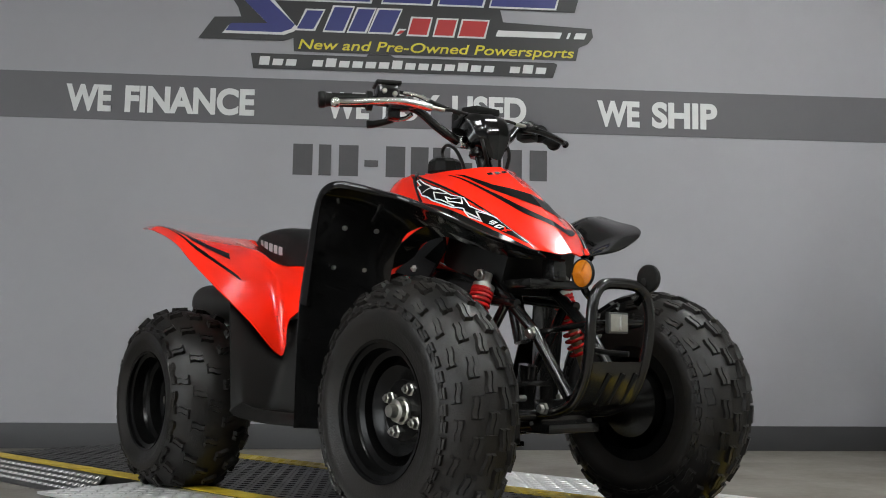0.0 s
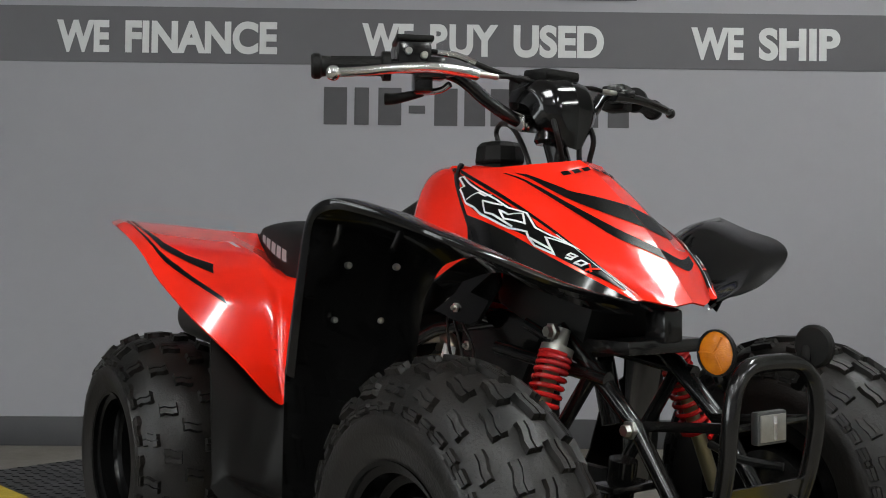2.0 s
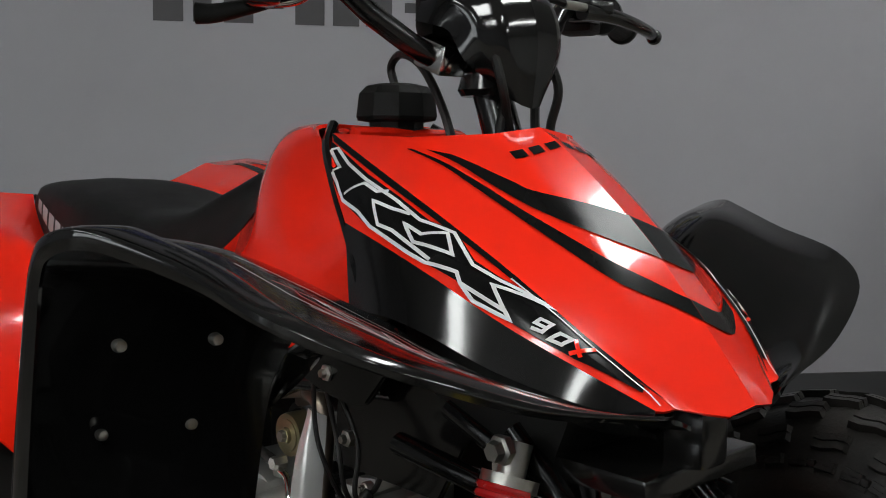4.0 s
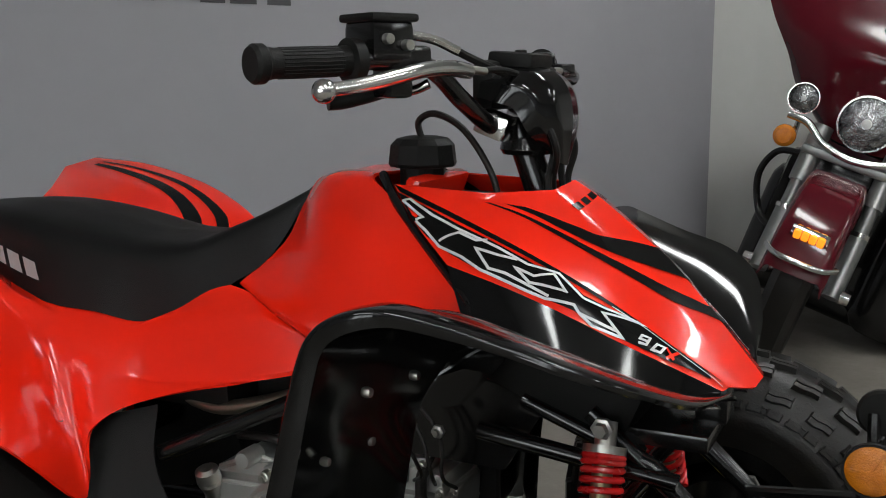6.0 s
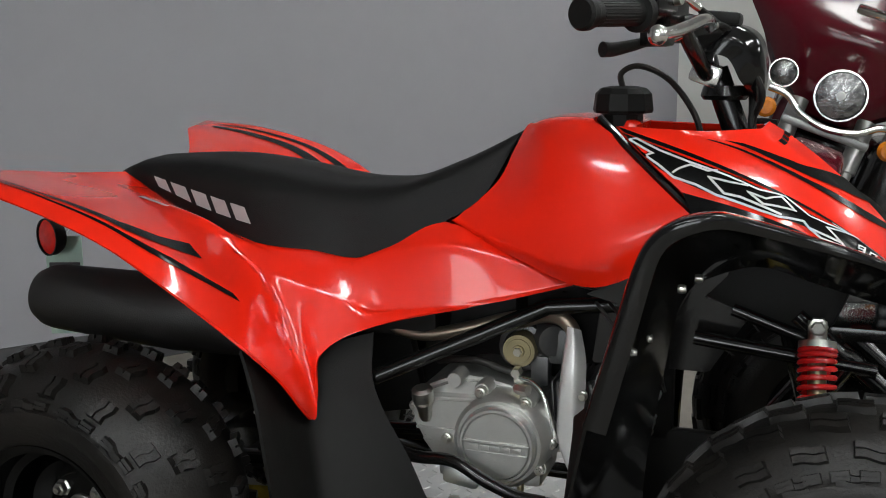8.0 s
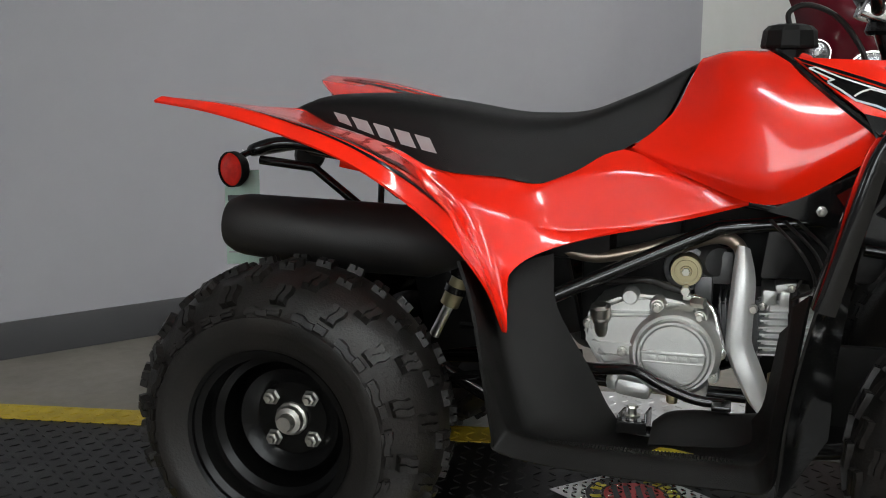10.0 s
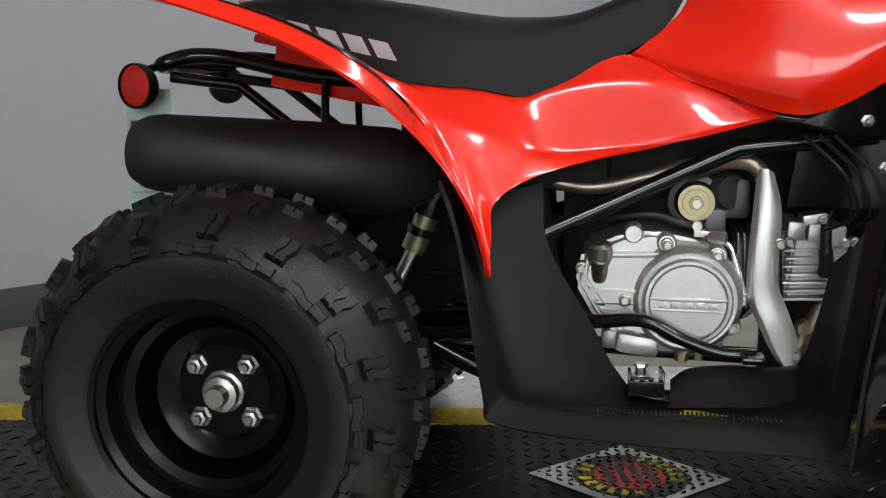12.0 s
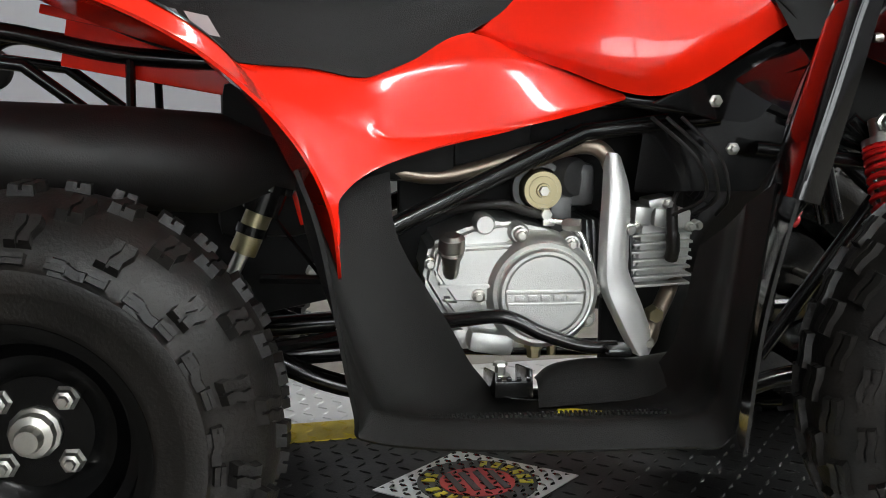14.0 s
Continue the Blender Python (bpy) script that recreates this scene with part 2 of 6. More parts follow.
def part(name, bm, mat, parent=None, label="", sharp=38):
    """Links a bmesh as one mesh object under a thing or a part."""
    ob = new(name, mesh_of(name, bm, mat, sharp))
    ob.parent = parent
    return tagged(ob, label)


def thing(name, label, category, m=None, group="", kind=""):
    ob = new(name)
    ob.empty_display_size = 0.1
    if m:
        ob.matrix_world = m
    return tagged(ob, label, category, group, kind)


def structure(name, bm, mat, label, category, sharp=38):
    return tagged(part(name, bm, mat, None, "", sharp), label, category, "", "structure")


def pieces(name, bm, mat, parent, label="", sharp=38):
    """Links each loose piece of a bmesh as one mesh object under a thing or a part."""
    bmesh.ops.remove_doubles(bm, verts=bm.verts, dist=1e-6)
    todo = set(bm.verts)
    order = list(bm.verts)
    for seed in order:
        if seed not in todo:
            continue
        heap, found = [seed], []
        todo.discard(seed)
        while heap:
            v = heap.pop()
            found.append(v)
            for e in v.link_edges:
                w = e.other_vert(v)
                if w in todo:
                    todo.discard(w)
                    heap.append(w)
        one = bmesh.new()
        twin = {v: one.verts.new(v.co) for v in found}
        for f in {f for v in found for f in v.link_faces}:
            one.faces.new([twin[v] for v in f.verts]).smooth = f.smooth
        part(name, one, mat, parent, label, sharp)
    bm.free()


def letters(text, height, stretch=1.0, bold=0.0, slant=0.0, depth=0.001):
    """A bmesh of a line of text in the xy plane, starting at 0, with that height of its capitals."""
    cu = bpy.data.curves.new("letters", "FONT")
    cu.body, cu.size, cu.offset, cu.shear, cu.extrude = text, height / 0.7, bold, slant, depth
    ob = bpy.data.objects.new("letters", cu)
    scene.collection.objects.link(ob)
    bpy.context.view_layer.update()
    me = bpy.data.meshes.new_from_object(ob.evaluated_get(bpy.context.evaluated_depsgraph_get()))
    bm = bmesh.new()
    bm.from_mesh(me)
    bpy.data.objects.remove(ob)
    bpy.data.curves.remove(cu)
    bpy.data.meshes.remove(me)
    bm.transform(Matrix.Diagonal((stretch, 1, 1, 1)))
    return bm


def fitted(bm, x0, x1, m):
    """Moves and stretches text in x to lie between x0 and x1, then to the pose m."""
    xs = [v.co.x for v in bm.verts]
    k = (x1 - x0) / (max(xs) - min(xs))
    bm.transform(m @ Matrix.Translation((x0 - min(xs) * k, 0, 0)) @ Matrix.Diagonal((k, 1, 1, 1)))
    return bm


# ---------------------------------------------------------------- the room
WALL_Y, CORNER_X, LEFT_X, CEILING_Z = 4.872, 2.985, -5.0, 3.1
TILT = Matrix.Translation((0.4, 0, 1.55)) @ pose(0, 0, 0, 0, 0.48, 0) @ Matrix.Translation((-0.4, 0, -1.55))  # the band and its signs slope a little


def room():
    structure("floor", block((14.0, 13.0, 0.1), pose(1.0, 1.5, -0.05), 0), CONCRETE, "worn grey-beige concrete showroom floor", "floor")
    structure("wall_north", block((CORNER_X - LEFT_X, 0.15, CEILING_Z), pose((CORNER_X + LEFT_X) / 2, WALL_Y + 0.075, CEILING_Z / 2), 0), WALL_GREY,
              "light grey painted showroom wall with lettering", "wall")
    structure("wall_band", block((CORNER_X - LEFT_X, 0.004, 0.214), TILT @ pose((CORNER_X + LEFT_X) / 2, WALL_Y - 0.001, 1.5535), 0), BAND_GREY,
              "dark grey painted band across the grey wall", "painted band")
    structure("baseboard", block((CORNER_X - LEFT_X, 0.012, 0.11), pose((CORNER_X + LEFT_X) / 2, WALL_Y - 0.005, 0.055), 0.003), BASEBOARD,
              "dark grey rubber baseboard along the grey wall", "baseboard")
    structure("wall_north_2", block((8.0 - CORNER_X, 0.15, CEILING_Z), pose((CORNER_X + 8.0) / 2 + 0.002, WALL_Y + 0.35, CEILING_Z / 2), 0), WALL_WHITE,
              "white painted wall behind the parked motorcycle", "wall")
    structure("wall_return", block((0.15, 0.35, CEILING_Z), pose(CORNER_X - 0.075, WALL_Y + 0.15 + 0.175, CEILING_Z / 2), 0), WALL_WHITE,
              "white end of the grey wall", "wall")
    structure("wall_east", block((0.15, 13.0, CEILING_Z), pose(8.0, 1.5, CEILING_Z / 2), 0), WALL_WHITE, "plain white painted wall", "wall")
    structure("wall_south", block((13.0, 0.15, CEILING_Z), pose(1.5, -5.0, CEILING_Z / 2), 0), WALL_GREY, "plain grey painted wall", "wall")
    y0, y1, z0, z1, x = -4.4, 0.5, 0.5, 2.85, LEFT_X - 0.08
    structure("wall_west", joined(block((0.15, 8.0 - y1, CEILING_Z), pose(x, (y1 + 8.0) / 2, CEILING_Z / 2), 0), block((0.15, y0 + 5.0, CEILING_Z), pose(x, (y0 - 5.0) / 2, CEILING_Z / 2), 0),
                                  block((0.15, y1 - y0, z0), pose(x, (y0 + y1) / 2, z0 / 2), 0), block((0.15, y1 - y0, CEILING_Z - z1), pose(x, (y0 + y1) / 2, (CEILING_Z + z1) / 2), 0)), WALL_GREY,
              "plain grey painted wall with an opening for the added window", "wall")
    # no window is known here: added to throw side light on the engine
    window = thing("added_window", "added unseen window that lights the bike's right side", "window", pose(x, 0, 0), "", "structure")
    for i in range(5):
        part("window_frame", block((0.1, 0.07, z1 - z0), pose(0, y0 + (y1 - y0) * i / 4, (z0 + z1) / 2), 0.005), FRAME_GREY, window)
    for z in (z0, z1):
        part("window_sill", block((0.11, y1 - y0, 0.07), pose(0.003, (y0 + y1) / 2, z), 0.005), FRAME_GREY, window)
    structure("backdrop", block((0.02, y1 - y0 + 1.2, z1 - z0 + 0.8), pose(x - 0.4, (y0 + y1) / 2, (z0 + z1) / 2), 0), FILL_GLOW, "added glowing sheet behind the unseen window, for side light", "backdrop")
    structure("ceiling", block((14.0, 13.0, 0.1), pose(1.0, 1.5, CEILING_Z + 0.05), 0), CEILING, "plain pale ceiling", "ceiling")


room()


def ceiling_lights():
    lamp = thing("ceiling_light", "white panel lamp set under the ceiling", "ceiling light", pose(0, 0, CEILING_Z), "panel lamps under the ceiling")
    part("case", block((1.22, 0.40, 0.05), pose(0, 0, -0.027), 0.006), LAMP_CASE, lamp)
    part("diffuser", block((1.16, 0.34, 0.02), pose(0, 0, -0.064), 0.004), LAMP_GLOW, lamp, "lit white lamp diffuser")
    places = [(-2.0, 1.0, 90), (-1.7, -1.2, 90), (2.15, 2.9, 90), (0.3, 0.5, 90), (0.6, -1.8, 90), (2.6, 0.0, 90), (4.6, 1.2, 90), (5.0, -1.0, 90)]
    lamp.matrix_world = pose(places[0][0], places[0][1], CEILING_Z, 0, 0, places[0][2])
    for x, y, turn in places[1:]:
        copy_thing(lamp, pose(x, y, CEILING_Z, 0, 0, turn))


ceiling_lights()


def wall_sign():
    face = TILT @ Matrix.Translation((0, WALL_Y - 0.0035, 0)) @ pose(0, 0, 0, 90, 0, 0)
    for words in ((("WE", -1.05, -0.85), ("FINANCE", -0.789, -0.21)), (("WE", 0.113, 0.309), ("BUY", 0.371, 0.631), ("USED", 0.689, 1.032)), (("WE", 1.363, 1.562), ("SHIP", 1.62, 1.928))):
        slogan = thing("wall_lettering", "pale bold capital letters on the dark band", "lettering", None, "slogans on the band")
        for text, x0, x1 in words:
            pieces("letter", fitted(letters(text, 0.112, bold=0.0065), x0, x1, face @ pose(0, 1.4905, 0)), LETTER, slogan)
    bars = [block((w, 0.002, 0.142), TILT @ pose(x, WALL_Y - 0.002, 1.2905), 0) for x, w in
            ((0.015, 0.088), (0.115, 0.055), (0.222, 0.088), (0.435, 0.088), (0.545, 0.08), (0.645, 0.08), (0.87, 0.08), (0.97, 0.088), (1.09, 0.08))]
    bars.append(block((0.062, 0.002, 0.03), TILT @ pose(0.325, WALL_Y - 0.002, 1.28), 0))
    bars.append(block((0.062, 0.002, 0.03), TILT @ pose(0.755, WALL_Y - 0.002, 1.28), 0))
    pieces("dark_bar", joined(*bars), LETTER_DARK, thing("wall_lettering", "row of dark bars under the band", "lettering"))

    sign = thing("wall_sign", "black-backed dealer sign of blue, red and yellow vinyl on the wall", "sign", TILT @ pose(0, WALL_Y - 0.0035, 0))
    flat = pose(0, 0, 0, 90, 0, 0)
    part("backing", slab([(-0.475, 1.837), (-0.09, 1.837), (-0.045, 1.852), (-0.04, 1.79), (1.262, 1.79), (1.275, 1.852), (1.318, 1.872), (1.342, 1.905), (1.335, 1.945), (0.92, 1.962), (0.905, 2.02), (1.255, 2.02),
                          (1.275, 2.09), (1.275, 2.30), (-0.42, 2.30), (-0.42, 2.16), (-0.30, 1.99), (-0.285, 1.945), (-0.405, 1.94)], 0, 0.002, flat), VINYL_BLACK, sign)
    part("web_panel", slab([(-0.222, 1.705), (1.155, 1.705), (1.175, 1.768), (1.16, 1.776), (0.42, 1.776), (0.40, 1.788), (0.30, 1.788), (0.29, 1.776), (-0.235, 1.776)], 0.0, 0.002, flat), VINYL_BLACK, sign)

    def shape(points, grow, mat, name):
        """A coloured shape with a pale border round it."""
        cx, cz = sum(p[0] for p in points) / len(points), sum(p[1] for p in points) / len(points)
        wide = [(x + grow * (1 if x > cx else -1), z + grow * (1 if z > cz else -1)) for x, z in points]
        part("pale_border", slab(wide, 0.0021, 0.0028, flat), LETTER, sign)
        part(name, slab(points, 0.0029, 0.0036, flat), mat, sign)

    shape([(-0.355, 1.877), (-0.10, 1.877), (-0.055, 1.895), (-0.04, 1.915), (-0.165, 2.035), (-0.17, 2.16), (-0.285, 2.16), (-0.27, 2.02), (-0.165, 1.918), (-0.33, 1.912)], 0.012, VINYL_BLUE, "blue_shape")
    for x, w, low, top in ((-0.03, 0.075, 1.897, 1.985), (0.095, 0.085, 1.893, 2.005), (0.205, 0.075, 1.893, 2.0), (0.30, 0.10, 1.893, 2.0)):
        shape([(x, low), (x + w, low), (x + w + 0.045, top), (x + 0.045, top)], 0.008, VINYL_BLUE, "blue_shape")
    for x, w, top in ((0.425, 0.02, 1.905), (0.48, 0.085, 1.965), (0.60, 0.085, 1.963), (0.715, 0.115, 1.962)):
        shape([(x, 1.888), (x + w, 1.888), (x + w + 0.02, top), (x + 0.02, top)], 0.008, VINYL_RED, "red_shape")
    for x, w in ((-0.20, 0.5), (0.36, 0.22), (0.62, 0.2), (0.86, 0.3)):
        shape([(x, 2.036), (x + w, 2.036), (x + w + 0.03, 2.14), (x + 0.03, 2.14)], 0.008, VINYL_BLUE, "blue_shape")
    for x, w in ((0.885, 0.30), (1.215, 0.012), (1.25, 0.05)):
        part("pale_bar", slab([(x, 1.893), (x + w, 1.893), (x + w + 0.012, 1.922), (x + 0.012, 1.922)], 0.0021, 0.003, flat), LETTER, sign)
    for i in range(22):
        if i not in (3, 18):
            x = -0.198 + 0.0605 * i
            part("pale_bar", slab([(x, 1.722), (x + 0.046, 1.722), (x + 0.052, 1.752 if i % 5 else 1.762), (x + 0.006, 1.752 if i % 5 else 1.762)], 0.0021, 0.003, flat), LETTER, sign)
    pieces("slogan_letter", fitted(letters("New and Pre-Owned Powersports", 0.045, bold=0.0006, slant=0.2), -0.021, 1.253, pose(0, -0.003, 0, 90, 0, 0) @ pose(0, 1.803, 0)), VINYL_YELLOW, sign)


wall_sign()

# ---------------------------------------------------------------- the lift deck under the quad bike
BIKE = pose(0.410, 2.986, 0, 0, 0, -54.88)
DECK = BIKE @ pose(0, 0, 0, 0, 0, 9.0)
DECK_Z = 0.062


def tread_marks(x0, x1, y0, y1, step, z, length=0.026):
    """Raised lozenges of tread plate in two crossing directions, as one bmesh."""
    bm = bmesh.new()
    nx, ny = int((x1 - x0) / step), int((y1 - y0) / step)
    for i in range(nx):
        for j in range(ny):
            x, y = x0 + (i + 0.5) * step, y0 + (j + 0.5) * step
            a = radians(45 if (i + j) % 2 else -45)
            c, s = math.cos(a), math.sin(a)
            h = z(x, y) if callable(z) else z
            ring = [bm.verts.new((x + c * p - s * q, y + s * p + c * q, h - 0.0005)) for p, q in ((-length / 2, 0), (0, -0.004), (length / 2, 0), (0, 0.004))]
            ridge = [bm.verts.new((x + c * p, y + s * p, h + 0.0017)) for p in (-length * 0.3, length * 0.3)]
            for f in ((ring[0], ring[1], ridge[0]), (ring[1], ring[2], ridge[1]), (ring[1], ridge[1], ridge[0]), (ring[2], ring[3], ridge[1]), (ring[3], ring[0], ridge[0]), (ring[3], ridge[0], ridge[1])):
                bm.faces.new(f)
    return bm


def lift_deck():
    deck = thing("lift_deck", "low black tread-plate lift deck with yellow edge lines", "lift deck", DECK)
    h0, h1, rear, front = -0.315, 0.343, -1.73, 1.35
    body = bmesh.new()
    prof = [(rear - 0.14, 0.002), (rear, DECK_Z), (front, DECK_Z), (front, 0.0), (rear - 0.14, 0.0)]
    a = [body.verts.new((x, h0, z)) for x, z in prof]
    b = [body.verts.new((x, h1, z)) for x, z in prof]
    body.faces.new(a)
    body.faces.new(b[::-1])
    for i in range(5):
        k = (i + 1) % 5
        body.faces.new((a[k], a[i], b[i], b[k]))
    bmesh.ops.recalc_face_normals(body, faces=body.faces)
    part("top", body, DECK_BLACK, deck)
    part("tread", tread_marks(rear, front, h0 + 0.04, h1 - 0.04, 0.03, DECK_Z), DECK_BLACK, deck)
    for y, half in ((h0 + 0.033, 0.032), (h1 - 0.047, 0.045)):
        part("edge_line", slab([(rear, y - half), (front, y - half), (front, y + half), (rear, y + half)], DECK_Z, DECK_Z + 0.0022), DECK_YELLOW, deck, "painted yellow edge line")
        part("ramp_line", slab([(-0.12, y - half), (0, y - half), (0, y + half), (-0.12, y + half)], 0, 0.0022, pose(rear, 0, DECK_Z, 0, -15.3, 0)), DECK_YELLOW, deck)
    part("line_tread", tread_marks(rear, front, h1 - 0.091, h1 - 0.001, 0.03, DECK_Z + 0.0022), DECK_YELLOW, deck)
    for side, y in ((-1, h0), (1, h1)):
        y_out = y + side * 0.17
        lie = Matrix.Translation((0, y, DECK_Z - 0.001)) @ pose(0, 0, 0, -42 * side, 0, 0) @ Matrix.Diagonal((1, side, 1, 1))
        part("side_skirt", slab([(rear, 0), (-0.86, 0), (-0.86, 0.088), (rear - 0.1, 0.088)], -0.003, 0.0, lie), ALLOY_DARK, deck, "sloping tread-plate skirt with bright worn studs")
        marks = tread_marks(rear, -0.86, 0.004, 0.086, 0.018, 0.001, 0.016)
        marks.transform(lie)
        part("skirt_tread", marks, PLATE_SILVER, deck)
        lo, hi = sorted((y + side * 0.002, y_out + side * 0.13))
        part("side_plate", block((1.46, hi - lo, 0.006), pose(0.06, (lo + hi) / 2, DECK_Z - 0.004), 0.001), PLATE_SILVER, deck, "bright tread-plate wing under the tyres")
        part("plate_tread", tread_marks(-0.67, 0.79, lo + 0.004, hi - 0.004, 0.03, DECK_Z - 0.001), PLATE_SILVER, deck)
        part("plate_leg", block((1.38, 0.03, DECK_Z - 0.008), pose(0.06, y_out + side * 0.1, (DECK_Z - 0.008) / 2), 0.001), DECK_BLACK, deck)


lift_deck()


def deck_logo():
    logo = thing("deck_sticker", "bright diamond-shaped tread-plate badge with worn red and yellow print", "badge", BIKE @ pose(-0.006, 0.012, DECK_Z + 0.0025, 0, 0, 5.7))
    part("plate", slab([(-0.155, 0), (0, -0.135), (0.155, 0), (0, 0.135)], 0, 0.0015), PLATE_SILVER, logo)
    oval = Matrix.Diagonal((1.03, 1, 1.0, 1))
    part("ring", turned([(0.086, 0), (0.086, 0.001), (0, 0.001)], 48, pose(0, 0, 0.0015, 90, 0, 0) @ oval), VINYL_BLACK, logo)
    part("core", turned([(0.054, 0), (0.054, 0.0012), (0, 0.0012)], 48, pose(0, 0, 0.002, 90, 0, 0) @ oval), VINYL_RED, logo)
    # print round the ring and across the core, as plain bars
    bars = [block((0.010, 0.02, 0.0012), pose(0.072 * math.cos(a), 0.070 * math.sin(a), 0.0032, 0, 0, math.degrees(a) + 90), 0)
            for a in [radians(d) for d in (-165, -149, -133, -117, -101, -85, 165, 150, 70, 54, 38, 22, 6, -10)]]
    pieces("yellow_bar", joined(*bars), VINYL_YELLOW, logo, "yellow print bars round the ring")
    pieces("dark_bar", joined(*[block((0.010, 0.07, 0.0012), pose(x, 0, 0.0042, 0, 0, 8), 0) for x in (-0.034, -0.012, 0.010, 0.032)]), VINYL_BLACK, logo)
    studs = tread_marks(-0.15, 0.15, -0.135, 0.135, 0.0165, 0.0032, 0.015)
    off = [f for f in studs.faces if max(abs(v.co.x) / 0.155 + abs(v.co.y) / 0.135 for v in f.verts) > 0.97]
    bmesh.ops.delete(studs, geom=off, context="FACES")
    part("tread", studs, CHROME, logo, "bright worn studs of the badge")


deck_logo()

# ---------------------------------------------------------------- the quad bike
bike = thing("quad_bike", "red and black youth quad bike standing on the lift deck", "quad bike", BIKE)
R, L = -1, 1


def crown(f):
    """How far the tyre falls away from its crown, at a share f of its half width."""
    return 0.085 * (1 - (1 - min(abs(f), 1) ** 2.3) ** 0.45)


def tread_block(bm, a, y, r, long, wide, high, lean, kink):
    """One S-shaped tread block of two bars with a slot between, at angle a and offset y on the tyre."""
    d = Vector((math.cos(a), 0, math.sin(a)))
    t = Vector((-math.sin(a), 0, math.cos(a)))
    s = Vector((0, 1, 0))
    n = (d + s * lean).normalized()
    s = (s - n * s.dot(n)).normalized()
    base = d * r + Vector((0, y, 0))
    if wide > long:
        t, s, long, wide = s, -t, wide, long
    shift = [(-0.5, -0.10), (-0.2, -0.12), (0.2, 0.12), (0.5, 0.10)]
    for lo, hi, tall in ((-0.5, -0.07, 1.0), (0.07, 0.5, 1.0), (-0.07, 0.07, 0.4)):
        low, top = [], []
        for p, q in shift:
            for edge in (lo, hi):
                off = t * (p * long) + s * ((q * kink + edge) * wide)
                low.append(bm.verts.new(base + off * 1.06 - n * 0.006))
                top.append(bm.verts.new(base + off * 0.94 + n * (high * tall)))
        for i in (0, 2, 4):
            bm.faces.new((top[i], top[i + 1], top[i + 3], top[i + 2]))
        ring = (0, 1, 3, 5, 7, 6, 4, 2)
        for i in range(8):
            j, k = ring[i], ring[(i + 1) % 8]
            bm.faces.new((low[j], low[k], top[k], top[j]))


def flattened(bm, z):
    """Rests the tyre on the deck: what lies under it is pressed flat."""
    for v in bm.verts:
        if v.co.z < z:
            v.co.z = z + (z - v.co.z) * 0.02
    return bm


